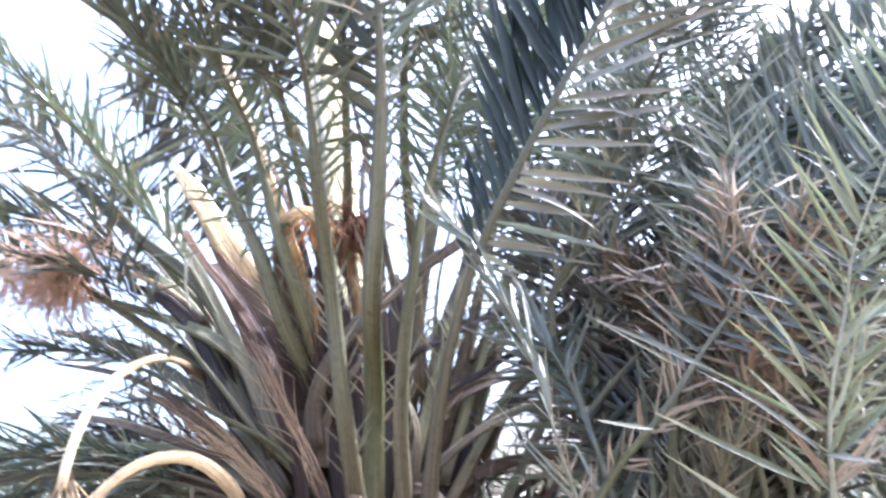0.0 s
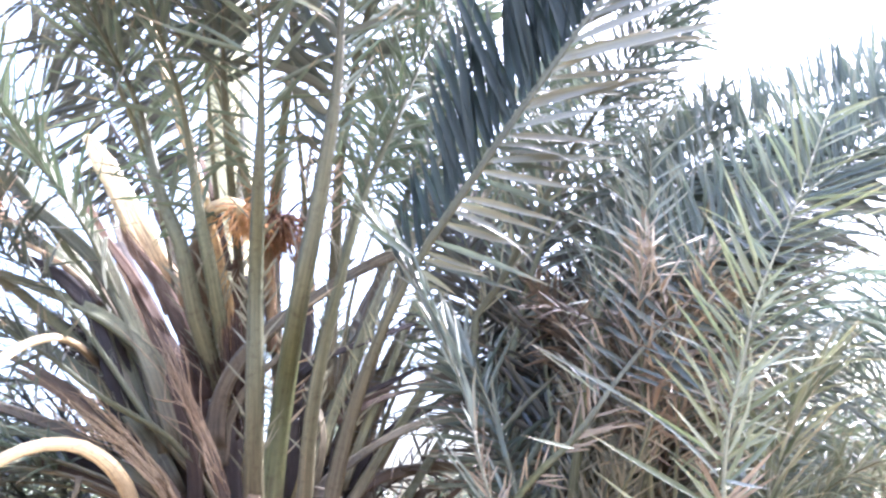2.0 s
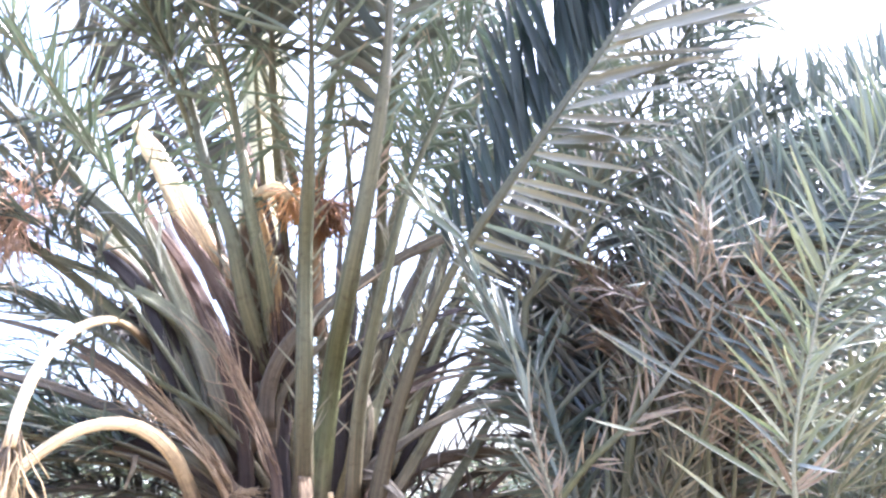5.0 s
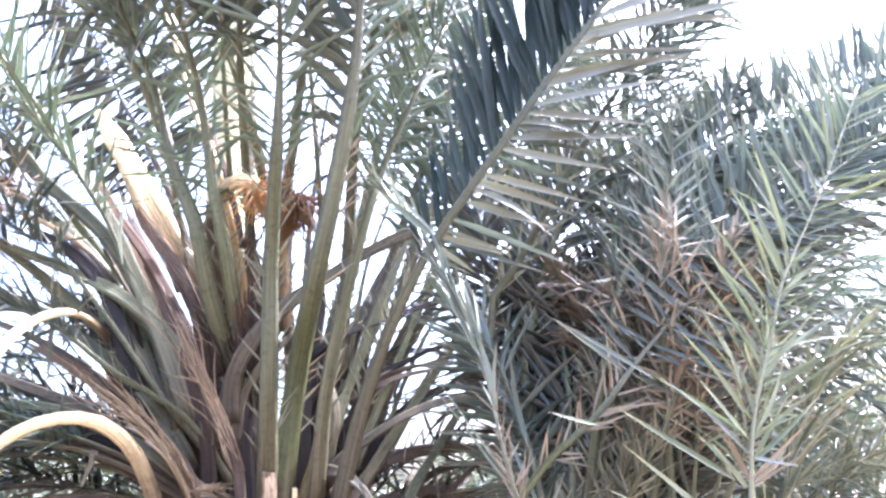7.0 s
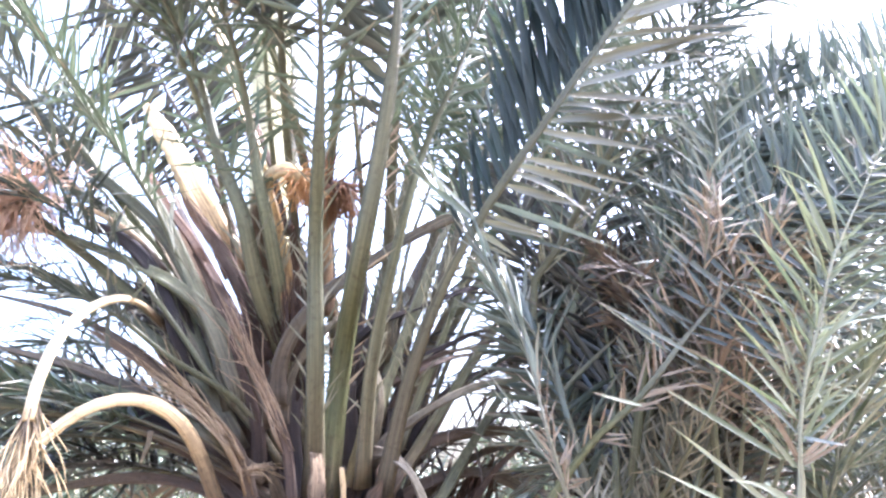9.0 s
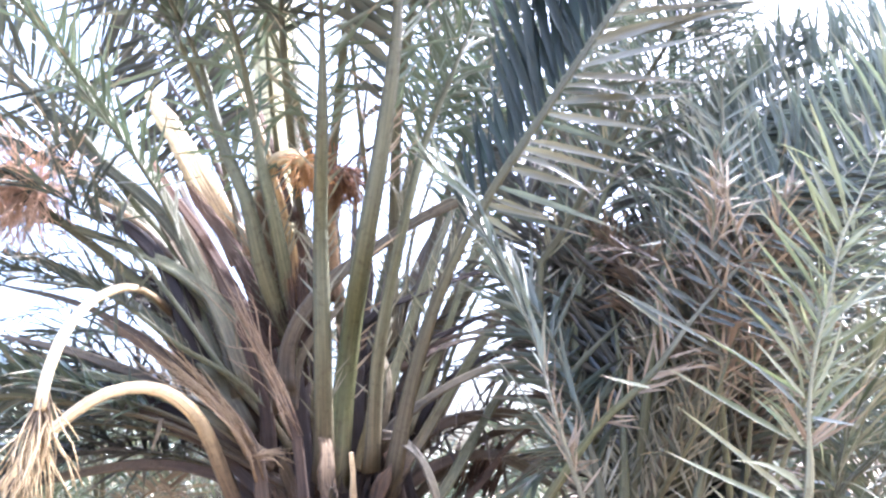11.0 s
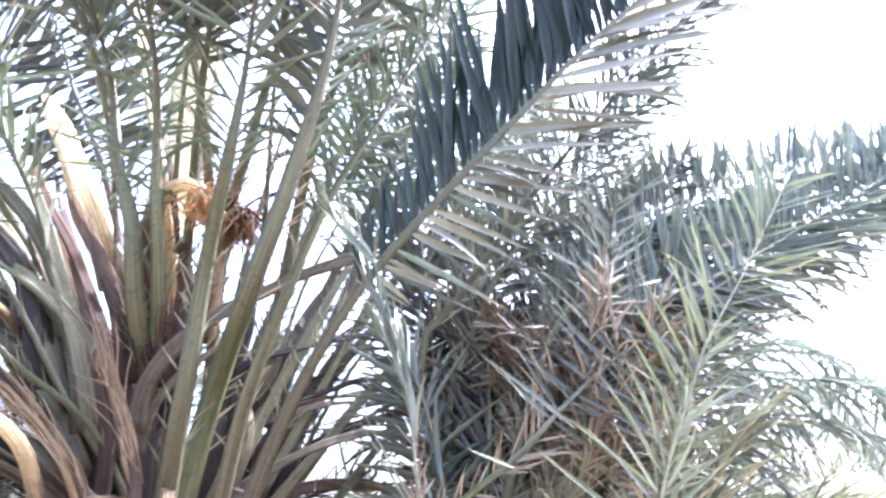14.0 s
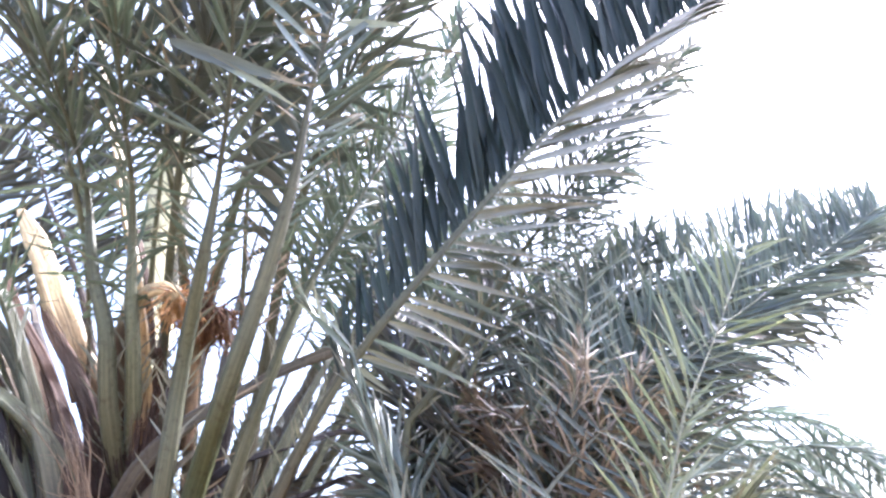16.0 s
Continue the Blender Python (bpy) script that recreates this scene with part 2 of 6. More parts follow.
STALK = {
    "green": stalk_material("leaf_stalk_green", [(0, (0.085, 0.056, 0.04)), (0.2, (0.12, 0.095, 0.068)), (0.36, (0.13, 0.125, 0.08)), (0.6, (0.125, 0.135, 0.082)), (1, (0.125, 0.135, 0.085))], 0.55),
    "brown": stalk_material("leaf_stalk_brown", [(0.0, (0.12, 0.07, 0.045)), (0.3, (0.22, 0.15, 0.09)), (0.7, (0.25, 0.18, 0.11)), (1.0, (0.28, 0.20, 0.11))], 0.7),
    "umber": stalk_material("leaf_sheath_umber", [(0.0, (0.035, 0.023, 0.018)), (0.6, (0.07, 0.044, 0.031)), (1.0, (0.10, 0.067, 0.045))], 0.8),
    "hook": stalk_material("bunch_stalk_hooked", [(0.0, (0.05, 0.034, 0.025)), (0.72, (0.085, 0.058, 0.04)), (0.84, (0.34, 0.27, 0.16)), (1.0, (0.50, 0.40, 0.24))], 0.5),
    # Darkens towards the tip, painting in the backlit upper stalks.
    "plain": stalk_material("leaf_stalk_plain", [(0, (0.105, 0.084, 0.062)), (0.14, (0.14, 0.13, 0.088)), (0.3, (0.148, 0.155, 0.098)), (0.5, (0.126, 0.142, 0.092)), (1, (0.116, 0.13, 0.094))], 0.6),
    "rust": stalk_material("leaf_sheath_rust", [(0, (0.032, 0.018, 0.015)), (0.5, (0.066, 0.037, 0.026)), (1, (0.115, 0.067, 0.044))], 0.8),
    "sap": stalk_material("leaf_stalk_sap", [(0.0, (0.075, 0.075, 0.045)), (0.4, (0.10, 0.11, 0.062)), (1.0, (0.15, 0.165, 0.10))]),
    "silver": stalk_material("leaf_stalk_silver", [(0.0, (0.24, 0.25, 0.175)), (0.5, (0.32, 0.34, 0.26)), (1.0, (0.32, 0.35, 0.27))], 0.4),
    "grey": stalk_material("leaf_stalk_weathered", [(0, (0.04, 0.03, 0.024)), (0.3, (0.1, 0.08, 0.062)), (0.7, (0.145, 0.12, 0.092)), (1, (0.19, 0.158, 0.118))], 0.6),
    # Near-black of dead sheaths, also standing in for shade between stalks.
    "black": stalk_material("leaf_sheath_black_shade", [(0.0, (0.014, 0.010, 0.012)), (0.5, (0.02, 0.014, 0.016)), (1.0, (0.035, 0.026, 0.026))], 0.7),
    "dark": stalk_material("leaf_stalk_dark", [(0.0, (0.06, 0.04, 0.035)), (0.5, (0.09, 0.065, 0.05)), (1.0, (0.10, 0.085, 0.055))], 0.6),
    "cream": stalk_material("spathe_cream", [(0.0, (0.14, 0.09, 0.06)), (0.2, (0.30, 0.21, 0.13)), (0.36, (0.45, 0.355, 0.23)), (1.0, (0.50, 0.40, 0.25))], 0.45),
    "yellow": stalk_material("leaf_stalk_yellow", [(0.0, (0.19, 0.15, 0.08)), (0.4, (0.24, 0.21, 0.10)), (1.0, (0.23, 0.215, 0.10))]),
    "tan": stalk_material("bunch_stalk_tan", [(0.0, (0.08, 0.055, 0.04)), (0.3, (0.16, 0.12, 0.075)), (0.44, (0.58, 0.46, 0.29)), (1.0, (0.64, 0.52, 0.34))], 0.5),
    "orange": stalk_material("bunch_strand_orange", [(0.0, (0.44, 0.25, 0.10)), (1.0, (0.46, 0.24, 0.08))], 0.55),
    "red": stalk_material("bunch_strand_rust", [(0.0, (0.13, 0.07, 0.045)), (0.5, (0.20, 0.105, 0.055)), (1.0, (0.34, 0.17, 0.07))], 0.7),
    "straw": stalk_material("dry_fibre_straw", [(0.0, (0.20, 0.14, 0.085)), (0.4, (0.36, 0.27, 0.17)), (1.0, (0.42, 0.32, 0.21))], 0.6),
    "lime": stalk_material("leaf_stalk_fresh", [(0.0, (0.11, 0.085, 0.055)), (0.1, (0.14, 0.13, 0.078)), (0.18, (0.15, 0.175, 0.085)), (0.34, (0.145, 0.17, 0.092)), (0.5, (0.14, 0.155, 0.105)), (1.0, (0.17, 0.18, 0.13))], 0.5),
    "dry": stalk_material("leaf_stalk_dry", [(0.0, (0.09, 0.062, 0.042)), (0.5, (0.135, 0.098, 0.068)), (1.0, (0.20, 0.15, 0.105))], 0.75),
    "ash": stalk_material("leaf_stalk_ashen", [(0.0, (0.07, 0.056, 0.044)), (0.4, (0.125, 0.112, 0.084)), (1.0, (0.165, 0.15, 0.112))], 0.65),
    "ochre": stalk_material("spathe_ochre", [(0.0, (0.20, 0.13, 0.07)), (0.3, (0.42, 0.30, 0.14)), (1.0, (0.50, 0.38, 0.19))], 0.5),
    "salmon": stalk_material("bunch_strand_salmon", [(0.0, (0.80, 0.58, 0.46)), (1.0, (0.82, 0.60, 0.47))], 0.7),
}
BARK = rough_material("palm_bark", [(0.2, (0.06, 0.042, 0.03)), (0.5, (0.16, 0.115, 0.08)), (0.8, (0.27, 0.21, 0.15))], 5.0, 0.95, 0.02, (1, 1, 3))
# Lit copy of the bark: sunlight is put into the paler colour.
SUNLIT_BARK = rough_material("palm_bark_sunlit", [(0.2, (0.31, 0.29, 0.15)), (0.5, (0.44, 0.42, 0.24)), (0.8, (0.56, 0.54, 0.34))], 3.0, 0.9, 0.02, (4, 4, 0.7))
SAND = rough_material("earth_ground", [(0.25, (0.085, 0.066, 0.045)), (0.5, (0.125, 0.097, 0.066)), (0.75, (0.17, 0.135, 0.094))], 1.3, 0.95, 0.02)


# ---- building blocks ----
def mesh_of(name, verts, faces, uvs, mat, smooth=True):
    me = bpy.data.meshes.new(name)
    me.from_pydata([tuple(v) for v in verts], [], faces)
    layer = me.uv_layers.new(name="UVMap")
    loops = np.empty(len(me.loops), dtype=np.int32)
    me.loops.foreach_get("vertex_index", loops)
    layer.data.foreach_set("uv", np.asarray(uvs, dtype=np.float32)[loops].ravel())
    me.polygons.foreach_set("use_smooth", [smooth] * len(me.polygons))
    me.materials.append(mat)
    me.update()
    return me


def part(name, me, parent, label="", m=None):
    ob = new(name, me)
    ob.parent = parent
    if m is not None:
        ob.matrix_basis = m
    return tagged(ob, label)


def glide(points, n):
    """n places at even steps along a smooth line through the points."""
    p = np.array(points, dtype=float)
    if len(p) == 2:
        p = np.array([p[0], (p[0] + p[1]) / 2, p[1]])
    p = np.vstack([2 * p[0] - p[1], p, 2 * p[-1] - p[-2]])
    fine = []
    for i in range(1, len(p) - 2):
        a, b, c, d = p[i - 1:i + 3]
        for u in np.linspace(0, 1, 24, endpoint=False):
            fine.append(0.5 * (2 * b + (c - a) * u + (2 * a - 5 * b + 4 * c - d) * u * u + (3 * b - a - 3 * c + d) * u ** 3))
    fine.append(p[-2])
    fine = np.array(fine)
    run = np.concatenate([[0], np.cumsum(np.linalg.norm(np.diff(fine, axis=0), axis=1))])
    want = np.linspace(0, run[-1], n)
    return np.stack([np.interp(want, run, fine[:, k]) for k in range(3)], 1), run[-1]


def unit(v):
    return v / max(np.linalg.norm(v), 1e-9)


def tangents(p):
    return np.array([unit(v) for v in np.gradient(p, axis=0)])


def tube(points, radii, sides=6, flat=1.0, steps=12, hint=(0, 0, 1), rough=0.0, rng=None):
    """A tapering stalk along a line: verts, faces and UVs. flat: thickness over width. radii: (place, radius) pairs."""
    p, run = glide(points, steps)
    t = tangents(p)
    at = np.linspace(0, 1, steps)
    r = np.interp(at, [a for a, _ in radii], [b for _, b in radii])
    verts, uvs, faces = [], [], []
    for i in range(steps):
        up = np.array(hint, dtype=float)
        side = unit(np.cross(t[i], up)) if np.linalg.norm(np.cross(t[i], up)) > 0.05 else unit(np.cross(t[i], (0.3, 1, 0)))
        nor = np.cross(side, t[i])
        for k in range(sides):
            a = 2 * math.pi * k / sides
            j = 1 + (rng.uniform(-rough, rough) if rng else 0)
            verts.append(p[i] + r[i] * j * (math.cos(a) * side + flat * math.sin(a) * nor))
            uvs.append((k / sides, at[i]))
    for i in range(steps - 1):
        for k in range(sides):
            a, b = i * sides + k, i * sides + (k + 1) % sides
            faces.append((a, b, b + sides, a + sides))
    faces += [tuple(range(sides))[::-1], tuple(range((steps - 1) * sides, steps * sides))]
    return verts, faces, uvs


def joined(pieces):
    verts, faces, uvs = [], [], []
    for v, f, u in pieces:
        n = len(verts)
        verts += list(v)
        uvs += list(u)
        faces += [tuple(i + n for i in q) for q in f]
    return verts, faces, uvs


def blade(droop, twist, bend, fold=0.022):
    """A leaflet of length 1 along y and width 1 along x: folded along its midrib, bending down and twisting."""
    at = [0, 0.06, 0.22, 0.45, 0.68, 0.86, 1.0]
    half = [0.16, 0.3, 0.5, 0.48, 0.33, 0.15, 0.008]
    verts, uvs, faces = [], [], []
    for u, h in zip(at, half):
        y, z = u * (1 - 0.3 * droop * u), -droop * u * u
        a = twist * u
        for s in (-1, 0, 1):
            x = s * h
            verts.append((x * math.cos(a) + bend * u * u, y, z + (fold * 2 * h if s else 0) + 0.06 * x * math.sin(a)))
            uvs.append((0.5 + 0.5 * s * h, u))
    for i in range(len(at) - 1):
        a = 3 * i
        faces += [(a, a + 1, a + 4, a + 3), (a + 1, a + 2, a + 5, a + 4)]
    return np.array(verts), faces, np.array(uvs)


BLADES = [blade(d, w, b) for d, w, b in ((0.0, 0.0, 0.3), (0.04, 0.5, -0.5), (0.09, -0.4, 0.8), (0.16, 0.7, -0.9), (0.26, -0.6, 0.9), (0.42, 0.5, -0.6), (0.65, -0.5, 0.5))]
STRAIGHT = len(BLADES)
# leaflets that curve to one side or have a limp end
BLADES += [blade(d, w, b) for d, w, b in ((0.05, 1.2, 4.0), (0.10, -1.3, -4.5), (0.22, 1.8, 6.5), (0.34, -1.6, -6.0), (0.55, 1.4, 3.0), (-0.12, -1.0, -3.0))]
SPINE = blade(0.0, 0.0, 0.1, 0.01)
BLADE_MESHES = {(k, c): mesh_of("leaflet", *b[:1], b[1], b[2], LEAF[c]) for k, b in enumerate(BLADES) for c in LEAF}


def frond(palm, points, wide=0.09, bare=0.3, leaf=0.42, pairs=46, open_at=62, open_tip=24, vee=22, droop=0.1, leaf_wide=0.027, colour="green", stalk="green",
          singly=False, seed=1, ragged=0.12, spines=True, label="", missing=0.04, thick=0.5, face=None, wild=1.0, left_wide=1.0, twice=0, start=0.6, flatness=0.0, broad=0, long_broad=1.0, slim=0.6, other="", open_other=None, open_other_tip=None, curved=0.22, lean=None, clump=0.0, other_wide=1.0, other_missing=0.0, other_long=1.0):
    """One feather leaf of a palm: a stalk along the points, spines on its bare foot, leaflets in two ranks past that."""
    rng = random.Random(seed * 77 + 5)
    base = np.array(palm.location)
    steps = 26
    p, run = glide([np.array(q) - base for q in points], steps)
    t = tangents(p)
    inward = -p.copy()
    inward[:, 2] = 0
    hints = np.array([np.array((0, 0, 1.0)) + 0.9 * unit(v) for v in inward])
    if face is not None:
        hints = np.array([np.array(face, dtype=float)] * steps)
    nor = []
    for i in range(steps):
        nor.append(unit(hints[i] - t[i] * np.dot(hints[i], t[i])))
    nor = np.array(nor)
    at = np.linspace(0, 1, steps)
    half = np.interp(at, [0, 0.05, 0.12, bare, 0.7, 1], [wide * 0.56, wide * 0.46, wide * 0.39, wide * 0.26, wide * 0.1, 0.003])
    ring = [(-1, 0.15), (-0.55, 0.55), (0.55, 0.55), (1, 0.15), (0.6, -0.75), (0, -1.0), (-0.6, -0.75)]
    verts, uvs, faces = [], [], []
    for i in range(steps):
        s = np.cross(t[i], nor[i])
        for k, (x, y) in enumerate(ring):
            verts.append(p[i] + half[i] * (x * s + y * thick * nor[i]))
            uvs.append((k / len(ring), at[i]))
    n = len(ring)
    for i in range(steps - 1):
        for k in range(n):
            a, b = i * n + k, i * n + (k + 1) % n
            faces.append((a, b, b + n, a + n))
    faces += [tuple(range(n))[::-1], tuple(range((steps - 1) * n, steps * n))]
    rachis = part("frond", mesh_of("frond", verts, faces, uvs, STALK[stalk]), palm, label)
    pieces, spikes = [], []

    def place(f):
        return (np.array([np.interp(f, at, p[:, k]) for k in range(3)]), unit(np.array([np.interp(f, at, t[:, k]) for k in range(3)])),
                unit(np.array([np.interp(f, at, nor[:, k]) for k in range(3)])), np.interp(f, at, half))

    ways = (-1, 1) + ((twice,) if twice else ())
    for i in range(pairs):
        for way in ways:
            g = max(i + rng.uniform(-0.3, 0.3), 0) / pairs
            f = bare + (1 - bare) * min(max(g, 0), 0.995)
            if rng.random() < (other_missing if other_missing and way != broad else missing):
                continue
            o, T, N, h = place(f)
            S = np.cross(T, N) * way
            al = radians(open_at + (open_tip - open_at) * g ** 1.3 + rng.gauss(0, 100 * ragged * 0.5))
            if open_other is not None and way != broad:
                al = radians(open_other + (0 if open_other_tip is None else max((open_other_tip - open_other) * g, 10 - open_other)) + rng.gauss(0, 50 * ragged))
            be = radians(vee + wild * (rng.choice((-24, 0, 22)) + rng.gauss(0, 9)))
            d = unit(T * math.cos(al) + (S * math.cos(be) + N * math.sin(be)) * math.sin(al))
            if lean is not None and way == broad:
                d = unit(np.array(lean) + 0.12 * T * g + np.array([rng.gauss(0, ragged) for _ in range(3)]))
            long = leaf * float(np.interp(g, [0, 0.12, 0.4, 0.75, 1], [start, 0.25 + start, 1.0, 0.82, 0.45])) * rng.uniform(0.85, 1.1) * (long_broad if way == broad else other_long)
            if clump and way == broad:
                long *= 1 - clump * (0.5 + 0.5 * math.sin(i * 0.9 + 2 * math.sin(i * 0.31))) * rng.uniform(0.6, 1.0)
            z = (1 - flatness) * (np.array((0, 0, 1.0)) * 0.75 + N * 0.55) + flatness * N + S * rng.gauss(0, 0.3)
            z = unit(z - d * np.dot(z, d))
            x = np.cross(d, z)
            w = leaf_wide * (left_wide if way == broad else other_wide) * rng.uniform(0.8, 1.2) * float(np.interp(g, [0, 0.3, 1], [0.75 + 0.25 * slim, 1, 0.92]))
            k = int(np.clip(round(rng.gauss(droop * 8, 1.0)), 0, STRAIGHT - 1))
            if rng.random() < curved:
                k = rng.randint(STRAIGHT, len(BLADES) - 1)
            m = np.eye(4)
            m[:3, 0], m[:3, 1], m[:3, 2], m[:3, 3] = x * w, d * long, z * long, o + S * h * 0.7
            pieces.append((k, m, other if other and way != broad else colour))
    if spines:
        for i in range(int(12 * bare / 0.3)):
            for way in ways:
                f = rng.uniform(0.1, bare + 0.02)
                o, T, N, h = place(f)
                S = np.cross(T, N) * way
                d = unit(T * rng.uniform(0.7, 1.3) + S * rng.uniform(0.45, 1.0) + N * rng.uniform(-0.3, 0.7))
                z = unit(N - d * np.dot(N, d))
                long = rng.uniform(0.06, 0.19) * (0.6 + f / max(bare, 0.05) * 0.6)
                m = np.eye(4)
                m[:3, 0], m[:3, 1], m[:3, 2], m[:3, 3] = np.cross(d, z) * 0.008, d * long, z * long, o + S * h * 0.85
                spikes.append(m)
    if singly:
        for k, m, c in pieces:
            part("leaflet", BLADE_MESHES[k, c], rachis, m=Matrix(m.tolist()))
    elif pieces:
        made = [(BLADES[k][0] @ m[:3, :3].T + m[:3, 3], BLADES[k][1], BLADES[k][2]) for k, m, c in pieces]
        tagged(part("foliage", mesh_of("foliage", *joined(made), LEAF[colour]), rachis), kind="stuff")
    if spikes:
        made = [(SPINE[0] @ m[:3, :3].T + m[:3, 3], SPINE[1], SPINE[2]) for m in spikes]
        tagged(part("thorn_fringe", mesh_of("thorn_fringe", *joined(made), LEAF["beige_lit" if stalk in ("green", "yellow", "plain", "sap") else "dry"]), rachis), kind="stuff")
    return rachis


def lone_leaflet(rachis, palm, foot, tip, wide, colour, kind=1, face=(0, -1, 0.2)):
    """One leaflet of its own from foot to tip, its blade turned towards face."""
    base = np.array(palm.location)
    a, b = np.array(foot) - base, np.array(tip) - base
    d = unit(b - a)
    z = unit(np.array(face, dtype=float) - d * np.dot(np.array(face, dtype=float), d))
    m, long = np.eye(4), np.linalg.norm(b - a)
    m[:3, 0], m[:3, 1], m[:3, 2], m[:3, 3] = np.cross(d, z) * wide, d * long, z * long * 0.5, a
    return part("leaflet", BLADE_MESHES[kind, colour], rachis, m=Matrix(m.tolist()))


def palm_at(x, y, z, label, group=""):
    e = new("date_palm")
    e.location = (x, y, z)
    return tagged(e, label, "palm tree", group)


def trunk(palm, foot, low, high, rng, pale=False):
    """A trunk clothed in cut leaf bases. foot: its lowest point below the palm's origin."""
    base = tube([(0, 0, foot), (0.02, 0.01, foot * 0.5), (0, 0, -0.3)], [(0, low), (0.1, low * 0.9), (1, high)], 14, 1.0, 12, (0, 1, 0), 0.06, rng)
    stem = part("trunk", mesh_of("trunk", *base, SUNLIT_BARK if pale else BARK), palm, "pale smooth sunlit trunk" if pale else "rough brown trunk clothed in cut leaf bases")
    v, f, u = tube([(0, 0, -0.08), (0, 0.05, 0.08), (0, 0.10, 0.24)], [(0, 0.10), (0.5, 0.075), (1, 0.05)], 6, 0.4, 4, (0, 1, 0))
    me = mesh_of("leaf_base", v, f, u, STALK["umber"])
    rows = 0 if pale else max(3, int(-foot / 0.16))
    for r in range(rows):
        zz = foot + 0.1 + (-0.35 - foot) * r / rows
        rad = low + (high - low) * (zz - foot) / -foot
        for k in range(9):
            a = 2 * math.pi * (k + 0.5 * (r % 2)) / 9 + rng.uniform(-0.1, 0.1)
            s = rng.uniform(0.8, 1.15)
            part("leaf_base", me, stem, m=pose(-math.sin(a) * rad * 0.85, math.cos(a) * rad * 0.85, zz, rng.uniform(-14, 6), 0, math.degrees(a)) @ Matrix.Diagonal((s, s, s, 1)))


def stub(palm, points, wide, stalk, name="leaf_stub", flat=0.45, label="", tip=0.35, seed=1):
    """A bare stalk, spathe or cut leaf foot: keeled below, hollow above, ridged along its length, a little crooked."""
    rng = random.Random(seed)
    base = np.array(palm.location)
    steps = 22
    p, run = glide([np.array(q) - base for q in points], steps)
    t = tangents(p)
    at = np.linspace(0, 1, steps)
    r = np.interp(at, [0, 0.12, 0.25, 0.8, 1], [wide * 0.66, wide * 0.55, wide * 0.5, wide * 0.42, wide * tip])
    ring = [(-1, 0.1), (-0.82, 0.62), (-0.4, 0.5), (0, 0.36), (0.4, 0.5), (0.82, 0.62), (1, 0.1), (0.78, -0.55), (0.35, -0.92), (0, -1.05), (-0.35, -0.92), (-0.78, -0.55)]
    ridge = [1 + rng.uniform(-0.13, 0.13) for _ in ring]
    sway, turn = rng.uniform(0, 6), rng.uniform(-0.5, 0.5)
    n = len(ring)
    verts, uvs, faces = [], [], []
    for i in range(steps):
        side = np.cross(t[i], (0.2, -1, 0.3))
        side = unit(side) if np.linalg.norm(side) > 0.05 else unit(np.cross(t[i], (1, 0.3, 0)))
        up = np.cross(side, t[i])
        a = turn * at[i] + 0.2 * math.sin(5 * at[i] + sway)
        side, up = side * math.cos(a) + up * math.sin(a), up * math.cos(a) - side * math.sin(a)
        mid = p[i] + side * wide * 0.06 * math.sin(9 * at[i] + sway)
        swell = 1 + 0.07 * math.sin(13 * at[i] + sway * 2) + rng.uniform(-0.04, 0.04)
        for k, (x, y) in enumerate(ring):
            j = ridge[k] * swell + rng.uniform(-0.03, 0.03)
            verts.append(mid + r[i] * j * (x * side + flat * 1.15 * y * up))
            uvs.append((k / n, at[i]))
    for i in range(steps - 1):
        for k in range(n):
            a, b = i * n + k, i * n + (k + 1) % n
            faces.append((a, b, b + n, a + n))
    faces += [tuple(range(n))[::-1], tuple(range((steps - 1) * n, steps * n))]
    return part(name, mesh_of(name, verts, faces, uvs, STALK[stalk]), palm, label)


def fray(palm, points, wide, count, stalk, seed, name="torn_sheath", label="", loose=0.35, fly=0.05, coarse=1.0):
    """A dry sheath gone to fibres: many thin ribbons along one line, some breaking away from it."""
    rng = random.Random(seed)
    base = np.array(palm.location)
    line, run = glide([np.array(q) - base for q in points], 20)
    t = tangents(line)
    made = []
    for i in range(count):
        a = rng.randint(0, 9)
        b = rng.randint(a + 5, 19)
        off = np.array([rng.gauss(0, wide * 0.34), rng.gauss(0, wide * 0.2), rng.gauss(0, wide * 0.12)])
        away = unit(np.array([rng.gauss(0, 1), rng.gauss(0, 1) - 0.4, rng.gauss(0, 0.7)]))
        q = []
        for k, j in enumerate(np.linspace(a, b, 5)):
            u = k / 4
            q.append(line[int(round(j))] + off * (1 + 0.15 * u) + away * (rng.random() < loose) * fly * u * u * rng.uniform(0.3, 1.5))
        made.append(tube(q, [(0, coarse * wide * rng.uniform(0.018, 0.055)), (0.7, coarse * wide * 0.022), (1, 0.0008)], 4, 0.3, 7, (0.2, -1, 0.3)))
    return part(name, mesh_of(name, *joined(made), STALK[stalk]), palm, label)


